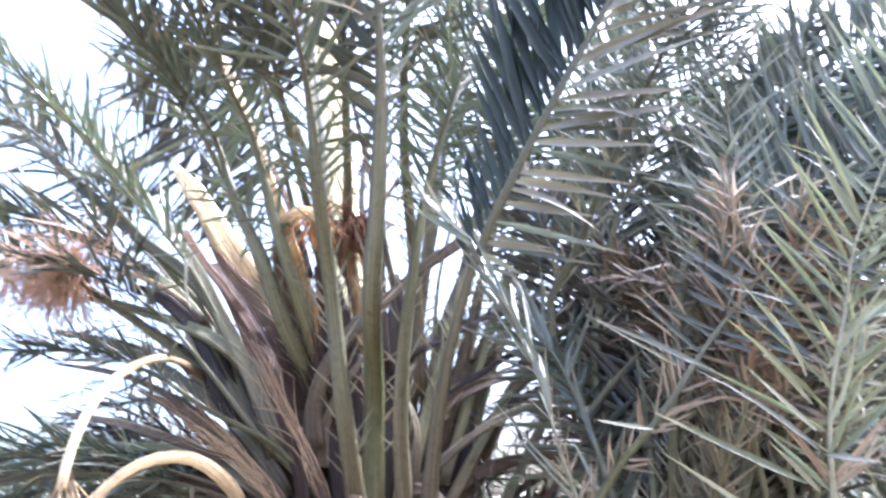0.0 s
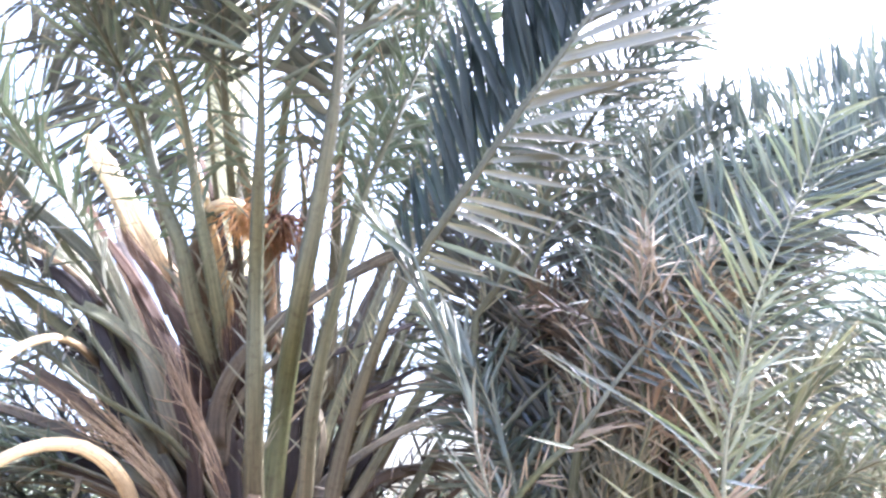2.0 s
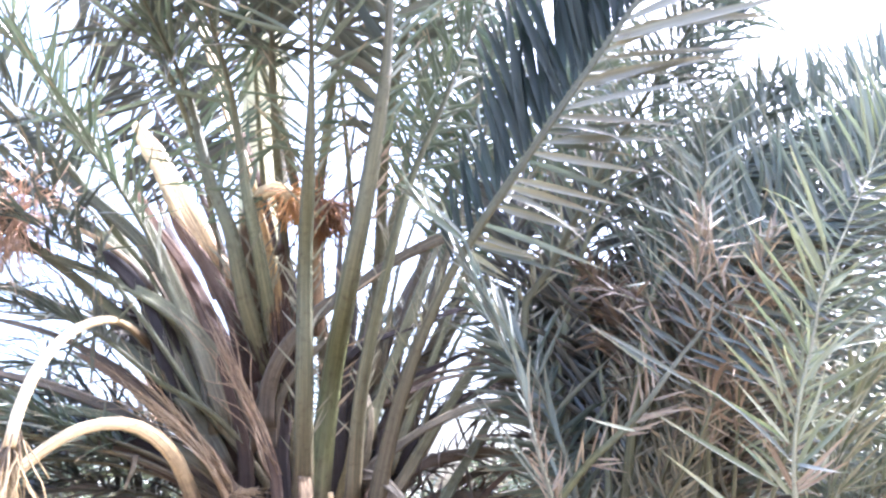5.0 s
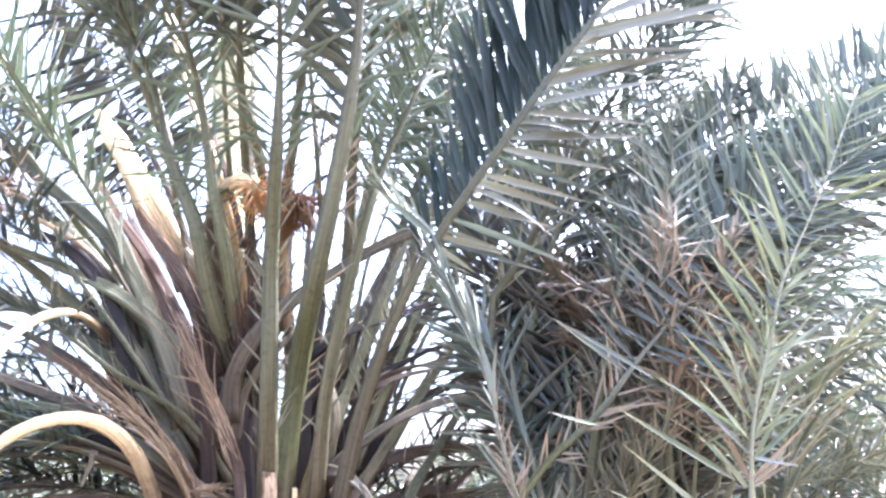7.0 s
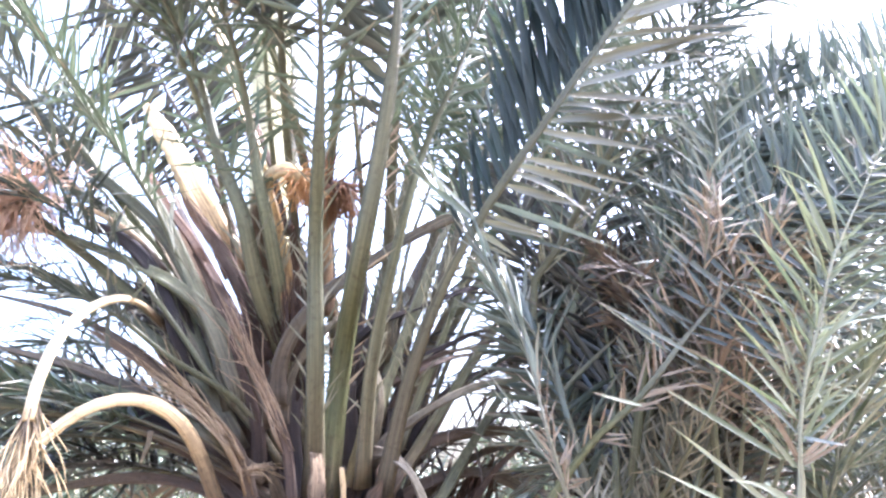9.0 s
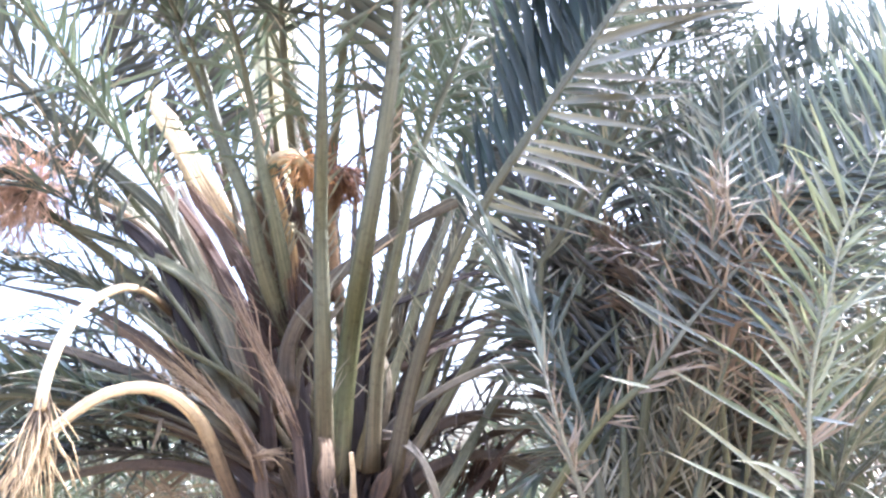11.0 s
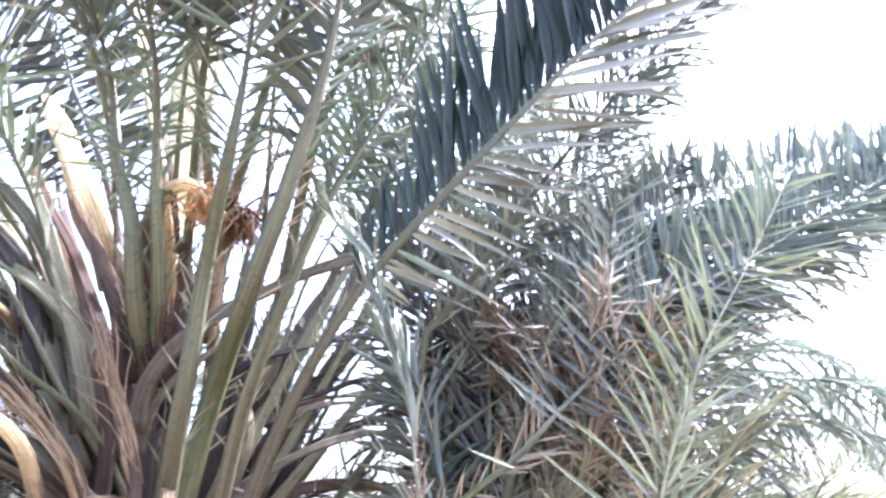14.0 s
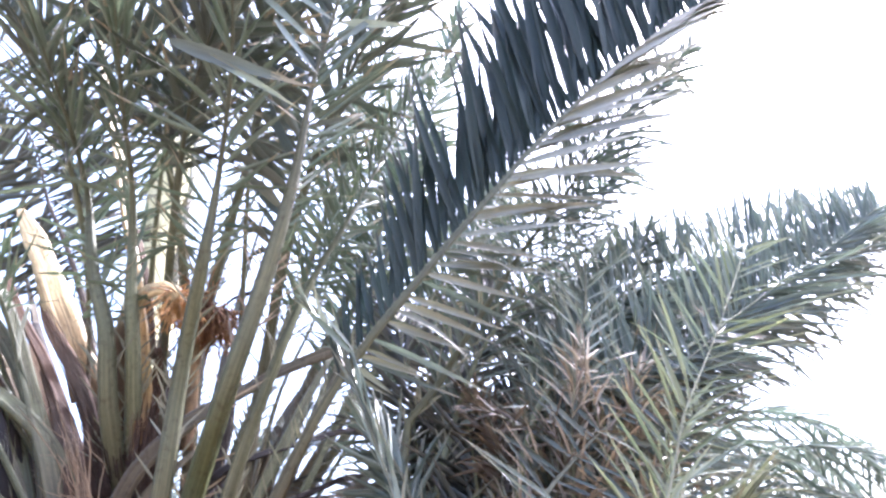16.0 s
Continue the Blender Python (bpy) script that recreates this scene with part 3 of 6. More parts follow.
def bunch(palm, points, wide, stalk, strand, count, long, hang, spread, seed, label, thick=0.004, kinks=0.25):
    """A fruit bunch: a flattened stalk that ends in a brush of thin, kinked strands. hang: 0 along the stalk, 1 straight down."""
    rng = random.Random(seed)
    base = np.array(palm.location)
    pts = [np.array(q) - base for q in points]
    body = part("fruit_stalk", mesh_of("fruit_stalk", *tube(pts, [(0, wide * 0.6), (0.6, wide * 0.5), (1, wide * 0.42)], 8, 0.5, 20, (0.1, -1, 0.2)), STALK[stalk]), palm, label)
    end, way = pts[-1], unit(pts[-1] - pts[-2])
    made = []
    for i in range(count):
        o = end - way * rng.uniform(0, 0.3) * long
        d = unit(way * (1 - hang) + np.array((0, 0, -1.0)) * hang + np.array([rng.gauss(0, 1) for _ in range(3)]) * spread)
        q, l = [o], long * rng.uniform(0.5, 1.1)
        for _ in range(4):
            q.append(q[-1] + d * l / 4)
            d = unit(d + np.array([rng.gauss(0, kinks) for _ in range(3)]) + np.array((0, 0, -0.12 - 0.2 * hang)))
        made.append(tube(q, [(0, thick), (1, thick * 0.55)], 4, 1.0, 8))
    tagged(part("strand_brush", mesh_of("strand_brush", *joined(made), STALK[strand]), body), kind="stuff")
    return body


# ---- ground ----
def ground():
    n, size = 60, 400.0
    verts, faces, uvs = [], [], []
    for i in range(n + 1):
        for j in range(n + 1):
            x, y = (2 * i / n - 1), (2 * j / n - 1)
            x, y = math.copysign(abs(x) ** 2.2, x) * size, math.copysign(abs(y) ** 2.2, y) * size
            verts.append((x, y, 0.05 * noise.noise(Vector((x * 0.5, y * 0.5, 0)))))
            uvs.append((i / n, j / n))
    for i in range(n):
        for j in range(n):
            a = i * (n + 1) + j
            faces.append((a, a + n + 1, a + n + 2, a + 1))
    tagged(new("ground", mesh_of("ground", verts, faces, uvs, SAND)), "bare brown earth of the palm grove", "ground", kind="structure")


ground()



# ---- the large palm ----
large_palm = palm_at(-0.48, 4.10, 1.65, "large date palm with long grey-green fronds and fruit bunches")
trunk(large_palm, -1.65, 0.36, 0.27, random.Random(3))
main_frond = frond(large_palm, [(-0.44, 4.06, 1.64), (-0.32, 3.91, 2.27), (-0.19, 3.46, 2.57), (-0.07, 3.25, 2.96), (0.03, 3.08, 3.39), (0.10, 2.92, 3.90), (0.19, 2.74, 4.22), (0.29, 2.42, 4.67)], wide=0.135, bare=0.5, seed=1, stalk='lime', start=0.3, leaf=0.58, leaf_wide=0.02, pairs=44, ragged=0.2, face=(0.1, 0.9, 0.4), droop=0.15, singly=True, left_wide=2.2, broad=1, missing=0.0, colour='dusk', other='green', open_other=40)
frond(large_palm, [(-0.48, 4.07, 1.69), (-0.41, 3.70, 2.23), (-0.38, 3.54, 2.72), (-0.31, 3.21, 3.03), (-0.27, 3.03, 3.37), (-0.23, 2.65, 3.64), (-0.24, 2.26, 3.82)], wide=0.11, bare=0.54, seed=2, leaf=0.52, start=0.3, leaf_wide=0.021, pairs=44, ragged=0.4, missing=0.2, stalk='plain')
frond(large_palm, [(-0.25, 3.97, 1.71), (-0.17, 3.75, 2.19), (-0.03, 3.58, 2.66), (0.12, 3.51, 3.10), (0.29, 3.44, 3.44), (0.49, 3.37, 3.87), (0.74, 3.20, 4.43)], wide=0.1, bare=0.46, seed=3, leaf_wide=0.021, pairs=54, ragged=0.3, stalk='plain')
frond(large_palm, [(-0.63, 4.35, 1.87), (-0.65, 4.18, 2.28), (-0.68, 4.02, 2.50), (-0.71, 3.86, 2.67), (-0.73, 3.76, 2.85), (-0.76, 3.70, 3.01), (-0.84, 3.68, 3.22), (-0.89, 3.65, 3.42), (-0.95, 3.60, 3.69), (-0.99, 3.20, 3.81), (-1.04, 2.70, 3.90)], wide=0.145, bare=0.46, seed=4, leaf=0.56, start=0.22, leaf_wide=0.022, pairs=46, ragged=0.42, missing=0.22, face=(0.2, 0.9, 0.4), stalk='plain')
frond(large_palm, [(-0.58, 4.35, 1.87), (-0.60, 4.15, 2.32), (-0.61, 3.98, 2.58), (-0.62, 3.82, 2.78), (-0.64, 3.72, 2.97), (-0.67, 3.66, 3.16), (-0.70, 3.60, 3.44), (-0.71, 3.50, 3.59), (-0.71, 3.30, 3.67), (-0.73, 3.10, 3.79), (-0.70, 2.60, 3.90)], wide=0.125, bare=0.46, seed=5, leaf=0.54, start=0.22, leaf_wide=0.022, pairs=46, ragged=0.42, missing=0.22, face=(0.1, 0.9, 0.4), stalk='plain')
frond(large_palm, [(-0.61, 4.54, 2.56), (-0.66, 4.58, 3.10), (-0.68, 4.66, 3.73), (-0.68, 4.73, 4.46), (-0.73, 4.85, 5.34), (-0.84, 5.06, 7.57)], wide=0.085, bare=0.45, seed=6, leaf=0.3, leaf_wide=0.016, pairs=36, ragged=0.35)
frond(large_palm, [(-0.42, 4.48, 2.53), (-0.43, 4.53, 3.25), (-0.39, 4.57, 3.88), (-0.19, 4.63, 4.69), (0.07, 4.70, 5.72), (0.39, 4.80, 7.14)], wide=0.06, bare=0.5, seed=7, leaf=0.3, leaf_wide=0.016, pairs=36, ragged=0.35)
frond(large_palm, [(-0.35, 4.42, 2.51), (-0.30, 4.43, 3.20), (-0.23, 4.45, 3.75), (-0.15, 4.43, 4.24), (0.01, 4.43, 5.16), (0.16, 4.39, 6.25)], wide=0.06, bare=0.5, seed=8, leaf=0.3, leaf_wide=0.016, pairs=36, ragged=0.35)
frond(large_palm, [(-0.22, 4.32, 1.89), (-0.10, 4.30, 2.39), (0.02, 4.28, 2.93), (0.18, 4.25, 3.33), (0.28, 4.22, 3.69), (0.36, 4.25, 4.25), (0.48, 4.20, 5.15)], wide=0.085, bare=0.45, seed=9, leaf_wide=0.021, pairs=54, ragged=0.3)
# Leaf colour darkened so that this frond reads as a silhouette.
frond(large_palm, [(-0.77, 4.36, 2.46), (-0.90, 4.33, 2.92), (-1.00, 4.30, 3.30), (-1.21, 4.34, 3.79), (-1.42, 4.37, 4.19), (-1.60, 4.34, 4.63), (-2.02, 4.32, 5.22)], wide=0.075, bare=0.4, seed=10, colour='dark', stalk='dark', leaf=0.78, droop=0.05, leaf_wide=0.034, face=(0.2, 0.9, 0.4), open_at=75, open_tip=78, pairs=60)
frond(large_palm, [(-0.64, 4.15, 1.91), (-0.86, 4.12, 2.36), (-1.11, 4.04, 2.83), (-1.28, 3.89, 3.22), (-1.54, 3.69, 3.61), (-1.71, 3.48, 3.90), (-1.91, 3.21, 4.14)], wide=0.095, bare=0.5, seed=11, leaf_wide=0.021, pairs=54, ragged=0.4, missing=0.12, stalk='plain', leaf=0.5)
frond(large_palm, [(-0.72, 4.27, 2.03), (-0.98, 4.25, 2.51), (-1.28, 4.28, 2.93), (-1.68, 4.31, 3.43), (-2.04, 4.34, 3.89), (-2.48, 4.38, 4.41), (-2.93, 4.30, 4.86)], wide=0.095, bare=0.5, seed=12, leaf_wide=0.026, pairs=54, ragged=0.4, missing=0.32, stalk='plain', colour='dusk', leaf=0.56, wild=1.5, curved=0.35)
frond(large_palm, [(-0.74, 4.21, 2.03), (-1.01, 4.13, 2.52), (-1.37, 4.11, 2.97), (-1.78, 4.08, 3.39), (-2.11, 3.98, 3.60), (-2.51, 3.87, 3.77)], wide=0.095, bare=0.55, seed=13, leaf_wide=0.026, pairs=54, ragged=0.4, missing=0.32, stalk='plain', colour='dusk', leaf=0.56, wild=1.5, curved=0.35)
frond(large_palm, [(-0.68, 4.09, 1.93), (-0.90, 4.00, 2.20), (-1.15, 3.96, 2.57), (-1.40, 3.93, 2.90), (-1.68, 3.83, 3.12), (-2.05, 3.73, 3.28)], wide=0.095, bare=0.6, seed=14, leaf_wide=0.021, pairs=54, missing=0.32, stalk='plain', colour='dusk', ragged=0.5, wild=1.8, curved=0.5, leaf=0.34)
frond(large_palm, [(-0.63, 4.09, 1.85), (-0.82, 3.99, 2.14), (-1.11, 3.89, 2.35), (-1.36, 3.79, 2.56), (-1.65, 3.68, 2.68), (-1.97, 3.57, 2.72)], wide=0.095, bare=0.55, seed=15, leaf_wide=0.021, pairs=54, stalk='plain', missing=0.2, colour='dusk', ragged=0.5, wild=1.8, curved=0.5, leaf=0.34)
frond(large_palm, [(-0.71, 4.37, 1.77), (-0.89, 4.40, 1.98), (-1.16, 4.42, 2.15), (-1.60, 4.45, 2.37), (-1.98, 4.47, 2.46), (-2.46, 4.48, 2.44)], wide=0.1, bare=0.35, seed=16, colour='dark', droop=0.4)
frond(large_palm, [(-0.74, 4.36, 1.67), (-0.88, 4.39, 1.87), (-1.27, 4.41, 2.07), (-1.74, 4.45, 2.29), (-2.20, 4.47, 2.39), (-2.63, 4.47, 2.34)], wide=0.1, bare=0.35, seed=17, droop=0.4, colour='olive')
frond(large_palm, [(-0.82, 4.36, 1.62), (-1.10, 4.38, 1.83), (-1.48, 4.38, 1.93), (-1.84, 4.38, 1.94), (-2.28, 4.38, 1.85)], wide=0.09, bare=0.3, seed=18, colour='dark', droop=0.5)
frond(large_palm, [(-0.15, 4.30, 1.54), (-0.03, 4.25, 1.78), (0.18, 4.23, 2.27), (0.41, 4.26, 2.66), (0.71, 4.29, 3.05), (1.00, 4.31, 3.34)], wide=0.09, bare=0.7, seed=20, leaf_wide=0.021, pairs=54, ragged=0.3)
frond(large_palm, [(-0.32, 4.35, 2.36), (-0.18, 4.37, 2.56), (0.05, 4.37, 2.64), (0.26, 4.38, 2.71), (0.59, 4.38, 2.73), (0.90, 4.37, 2.66)], wide=0.06, bare=0.3, seed=22, colour='dark', stalk='dark', droop=0.4, pairs=22, leaf=0.3, leaf_wide=0.018, ragged=0.3)
# leaflets of the main frond, some silvered for light they catch, and a hanging straw
lone_leaflet(main_frond, large_palm, (-0.41, 2.45, 3.43), (0.07, 2.42, 3.20), 0.055, 'dusk', 1, (0.1, -1, -0.7))
lone_leaflet(main_frond, large_palm, (-0.33, 2.45, 3.40), (0.07, 2.42, 3.14), 0.026, 'silver', 2, (0.1, -1, -0.7))
lone_leaflet(main_frond, large_palm, (-0.15, 2.45, 3.79), (0.11, 2.42, 3.44), 0.026, 'silver', 0, (0.1, -1, -0.7))
lone_leaflet(main_frond, large_palm, (-0.04, 2.45, 3.84), (0.15, 2.42, 3.59), 0.028, 'silver', 3, (0.1, -1, -0.7))
lone_leaflet(main_frond, large_palm, (-0.07, 2.45, 3.62), (0.09, 2.42, 3.29), 0.022, 'silver', 1, (0.1, -1, -0.7))
lone_leaflet(main_frond, large_palm, (0.17, 2.45, 3.65), (0.47, 2.42, 3.66), 0.03, 'silver', 0, (0.1, -1, -0.7))
lone_leaflet(main_frond, large_palm, (0.18, 2.45, 3.55), (0.39, 2.42, 3.77), 0.025, 'haze', 3, (0.1, -1, -0.7))
lone_leaflet(main_frond, large_palm, (0.07, 2.45, 3.08), (0.24, 2.42, 3.12), 0.022, 'dusk', 1, (0.1, -1, -0.7))
lone_leaflet(main_frond, large_palm, (-0.18, 3.20, 3.53), (0.02, 3.15, 3.43), 0.03, 'silver', 1, (0.1, -1, -0.7))
stub(large_palm, [(-0.92, 3.30, 2.85), (-0.92, 3.30, 2.74), (-0.90, 3.30, 2.62)], 0.014, 'silver', seed=850, tip=0.2, name='hanging_straw')
# the frond that arches out towards the eye; ranks coloured as shaded and sunlit
arching_frond = frond(large_palm, [(-0.18, 3.96, 1.59), (-0.08, 3.83, 1.93), (0.04, 3.65, 2.23), (0.18, 3.42, 2.47), (0.31, 3.23, 2.63), (0.43, 3.09, 2.75), (0.64, 3.00, 3.00), (0.89, 2.92, 3.29), (1.09, 2.86, 3.52), (1.33, 2.82, 3.78), (1.68, 2.78, 4.14), (2.27, 2.75, 4.66), (3.06, 2.72, 5.33)], wide=0.085, bare=0.24, seed=25, colour='shaded', stalk='plain', singly=True, leaf=0.6, leaf_wide=0.03, pairs=96, missing=0.0, ragged=0.09, face=(-0.1, -0.95, 0.3), vee=-14, droop=0.06, wild=0.6, left_wide=1.6, twice=-1, broad=-1, flatness=0.85, long_broad=2.5, slim=-1.4, start=0.22, other='beige_lit', other_wide=1.75, other_missing=0.3, open_other=80, open_other_tip=-66, curved=0.1, lean=(-0.12, -0.1, 1.0), clump=0.42, other_long=1.5)
lone_leaflet(arching_frond, large_palm, (0.62, 3.05, 2.97), (0.95, 2.98, 2.82), 0.022, 'dusk', 1, (0.1, -1, -0.5))
lone_leaflet(arching_frond, large_palm, (0.57, 3.12, 2.92), (1.00, 3.02, 2.66), 0.024, 'haze', 2, (0.1, -1, -0.5))
lone_leaflet(arching_frond, large_palm, (0.50, 3.18, 2.85), (0.85, 3.08, 2.62), 0.026, 'haze', 0, (0.1, -1, -0.5))
lone_leaflet(arching_frond, large_palm, (0.45, 3.22, 2.80), (0.75, 3.15, 2.59), 0.022, 'dusk', 1, (0.1, -1, -0.5))
lone_leaflet(arching_frond, large_palm, (0.38, 3.28, 2.73), (0.83, 3.12, 2.44), 0.026, 'haze', 2, (0.1, -1, -0.5))
lone_leaflet(arching_frond, large_palm, (0.32, 3.32, 2.67), (0.73, 3.20, 2.42), 0.022, 'dusk', 1, (0.1, -1, -0.5))
lone_leaflet(arching_frond, large_palm, (0.65, 3.03, 3.00), (1.04, 2.95, 2.95), 0.022, 'dusk', 3, (0.1, -1, -0.5))
# the frond that passes overhead, leaf colour dimmed for its backlit underside
frond(large_palm, [(-0.86, 4.14, 2.68), (-0.89, 4.00, 3.07), (-0.95, 3.74, 3.49), (-1.04, 3.42, 3.81), (-1.13, 3.08, 4.00), (-1.24, 2.75, 4.13)], wide=0.06, bare=0.62, seed=27, leaf_wide=0.034, leaf=0.6, colour='dusk', missing=0.0, ragged=0.45, wild=1.8, pairs=32, curved=0.4)
frond(large_palm, [(-0.41, 4.14, 2.67), (-0.46, 4.06, 3.11), (-0.52, 3.80, 3.56), (-0.62, 3.48, 3.92), (-0.74, 3.15, 4.15), (-0.87, 2.82, 4.35)], wide=0.08, bare=0.62, seed=28, leaf_wide=0.042, leaf=0.6, colour='dusk', missing=0.0, ragged=0.45, wild=1.8, pairs=34, curved=0.4)
# fronds behind, between the crown and the arching frond
frond(large_palm, [(-0.13, 4.24, 1.98), (0.12, 4.28, 2.56), (0.37, 4.32, 3.17), (0.65, 4.27, 3.90), (0.97, 4.24, 4.96)], wide=0.09, bare=0.35, seed=51, leaf=0.5, face=(0, 0.9, 0.4), leaf_wide=0.03, pairs=70, ragged=0.25)
frond(large_palm, [(-0.10, 4.34, 1.99), (0.22, 4.38, 2.58), (0.57, 4.42, 3.12), (1.08, 4.36, 3.81), (1.59, 4.32, 4.60)], wide=0.09, bare=0.55, seed=52, leaf=0.5, face=(0, 0.9, 0.4), leaf_wide=0.03, pairs=70, ragged=0.25)
frond(large_palm, [(-0.27, 4.35, 2.18), (-0.08, 4.51, 3.03), (0.16, 4.57, 3.92), (0.35, 4.64, 4.92), (0.51, 4.63, 6.23)], wide=0.08, bare=0.4, seed=53, leaf=0.45, face=(0, 0.9, 0.4), leaf_wide=0.021, pairs=54, ragged=0.3)
frond(large_palm, [(-0.05, 4.43, 1.88), (0.21, 4.52, 2.49), (0.66, 4.57, 3.11), (1.15, 4.56, 3.72), (1.76, 4.52, 4.57)], wide=0.08, bare=0.55, seed=65, colour='blue', leaf=0.5, leaf_wide=0.03, pairs=76, ragged=0.25, face=(0, 0.9, 0.4))
frond(large_palm, [(-0.03, 4.53, 1.83), (0.45, 4.57, 2.48), (1.01, 4.61, 3.02), (1.65, 4.60, 3.53), (2.42, 4.59, 4.14)], wide=0.08, bare=0.66, seed=66, colour='green', leaf=0.5, leaf_wide=0.03, pairs=76, ragged=0.25, face=(0, 0.9, 0.4))
frond(large_palm, [(-0.11, 4.48, 1.89), (0.13, 4.58, 2.65), (0.42, 4.64, 3.52), (0.63, 4.61, 4.42), (0.79, 4.49, 5.56)], wide=0.08, bare=0.4, seed=67, colour='green', leaf=0.45, leaf_wide=0.026, pairs=66, ragged=0.3, face=(0, 0.9, 0.4))
# bare and broken stalks of the fan
stub(large_palm, [(-0.70, 4.04, 2.00), (-0.89, 4.02, 2.48), (-1.14, 3.99, 2.74), (-1.46, 4.00, 2.92), (-1.89, 4.02, 3.13)], 0.072, 'green', seed=62, tip=0.2)
stub(large_palm, [(-0.69, 4.02, 1.78), (-0.90, 3.93, 1.96), (-1.11, 3.94, 2.09), (-1.43, 3.95, 2.24), (-1.79, 3.96, 2.26)], 0.058, 'green', seed=65, tip=0.2)
fray(large_palm, [(-0.53, 4.00, 2.14), (-0.53, 3.92, 2.51), (-0.54, 3.90, 2.85), (-0.54, 3.86, 3.02)], 0.09, 60, 'rust', 70)
frond(large_palm, [(-0.09, 4.35, 2.22), (0.11, 4.40, 2.87), (0.39, 4.35, 3.56), (0.69, 4.20, 4.27), (0.97, 3.95, 4.99), (1.17, 3.69, 5.68)], wide=0.08, bare=0.4, seed=54, leaf=0.45, face=(0, 0.9, 0.4), leaf_wide=0.03, pairs=70, ragged=0.25)
frond(large_palm, [(-0.24, 4.35, 2.24), (-0.07, 4.30, 2.95), (0.17, 4.16, 3.78), (0.42, 3.92, 4.57), (0.61, 3.67, 5.31)], wide=0.07, bare=0.45, seed=55, leaf=0.4, face=(0, 0.9, 0.4), leaf_wide=0.021, pairs=54, ragged=0.3)
frond(large_palm, [(-0.51, 4.16, 2.31), (-0.55, 4.01, 3.02), (-0.53, 3.64, 3.44), (-0.45, 3.11, 3.76), (-0.33, 2.72, 3.91), (-0.20, 2.38, 4.05)], wide=0.07, bare=0.6, colour='dusk', seed=57, leaf=0.64, start=0.3, face=(0.1, 0.9, 0.4), leaf_wide=0.034, stalk='plain', missing=0.0, ragged=0.45, wild=1.8, pairs=46, curved=0.4)
frond(large_palm, [(-0.14, 4.16, 2.30), (-0.06, 4.00, 2.97), (0.02, 3.64, 3.45), (0.20, 3.17, 3.92), (0.42, 2.85, 4.34), (0.64, 2.62, 4.74)], wide=0.09, bare=0.5, colour='dusk', seed=58, leaf=0.6, start=0.3, face=(0.1, 0.9, 0.4), leaf_wide=0.036, stalk='plain', missing=0.0, ragged=0.45, wild=1.8, pairs=44, curved=0.4)
frond(large_palm, [(-0.37, 4.21, 2.32), (-0.40, 4.06, 3.05), (-0.29, 3.74, 3.54), (-0.17, 3.37, 3.95), (-0.12, 2.99, 4.24), (-0.08, 2.61, 4.49)], wide=0.08, bare=0.7, colour='dusk', seed=60, leaf=0.5, start=0.3, face=(0.1, 0.9, 0.4), leaf_wide=0.036, stalk='plain', missing=0.3, ragged=0.45, wild=1.8, pairs=40, curved=0.4)
# dusky fronds overhead, leaves darkened in colour to read as silhouettes
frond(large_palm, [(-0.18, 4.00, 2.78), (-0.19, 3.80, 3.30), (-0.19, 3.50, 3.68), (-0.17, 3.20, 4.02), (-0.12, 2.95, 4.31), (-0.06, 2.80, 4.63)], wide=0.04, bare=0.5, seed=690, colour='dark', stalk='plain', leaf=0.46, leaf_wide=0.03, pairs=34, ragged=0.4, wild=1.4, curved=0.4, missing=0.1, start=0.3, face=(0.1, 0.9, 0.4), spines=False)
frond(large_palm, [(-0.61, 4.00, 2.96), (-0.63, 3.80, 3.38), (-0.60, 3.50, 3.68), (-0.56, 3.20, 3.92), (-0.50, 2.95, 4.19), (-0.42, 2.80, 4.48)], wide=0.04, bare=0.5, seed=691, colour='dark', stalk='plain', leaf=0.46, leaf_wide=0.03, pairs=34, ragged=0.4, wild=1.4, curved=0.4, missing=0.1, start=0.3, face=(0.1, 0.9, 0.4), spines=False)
# fronds that fan out to the other side
frond(large_palm, [(-0.71, 4.23, 1.92), (-1.09, 4.28, 2.66), (-1.50, 4.23, 3.26), (-1.89, 4.06, 3.82), (-2.22, 3.89, 4.21), (-2.56, 3.71, 4.55)], wide=0.095, bare=0.6, seed=91, ragged=0.35, missing=0.2, leaf_wide=0.026, stalk='plain', face=(0.3, 0.9, 0.4), colour='dusk', leaf=0.56, wild=1.5, curved=0.35)
frond(large_palm, [(-0.74, 4.23, 1.87), (-1.13, 4.17, 2.45), (-1.59, 4.10, 2.92), (-2.04, 3.93, 3.29), (-2.45, 3.84, 3.54)], wide=0.095, bare=0.85, seed=92, leaf=0.5, ragged=0.35, leaf_wide=0.022, stalk='plain', face=(0.3, 0.9, 0.4), missing=0.3)
# near-black old sheaths in the heart of the crown, standing in for shaded gaps
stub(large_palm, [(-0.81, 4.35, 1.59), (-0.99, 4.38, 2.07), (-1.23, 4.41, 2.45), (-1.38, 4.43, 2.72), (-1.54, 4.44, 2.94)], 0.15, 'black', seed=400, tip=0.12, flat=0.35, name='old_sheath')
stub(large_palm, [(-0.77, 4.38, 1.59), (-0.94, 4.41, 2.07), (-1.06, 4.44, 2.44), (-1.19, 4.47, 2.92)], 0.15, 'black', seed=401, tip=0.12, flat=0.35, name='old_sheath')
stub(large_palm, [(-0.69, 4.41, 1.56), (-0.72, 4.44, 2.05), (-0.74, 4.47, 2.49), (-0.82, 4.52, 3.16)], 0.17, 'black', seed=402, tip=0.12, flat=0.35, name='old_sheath')
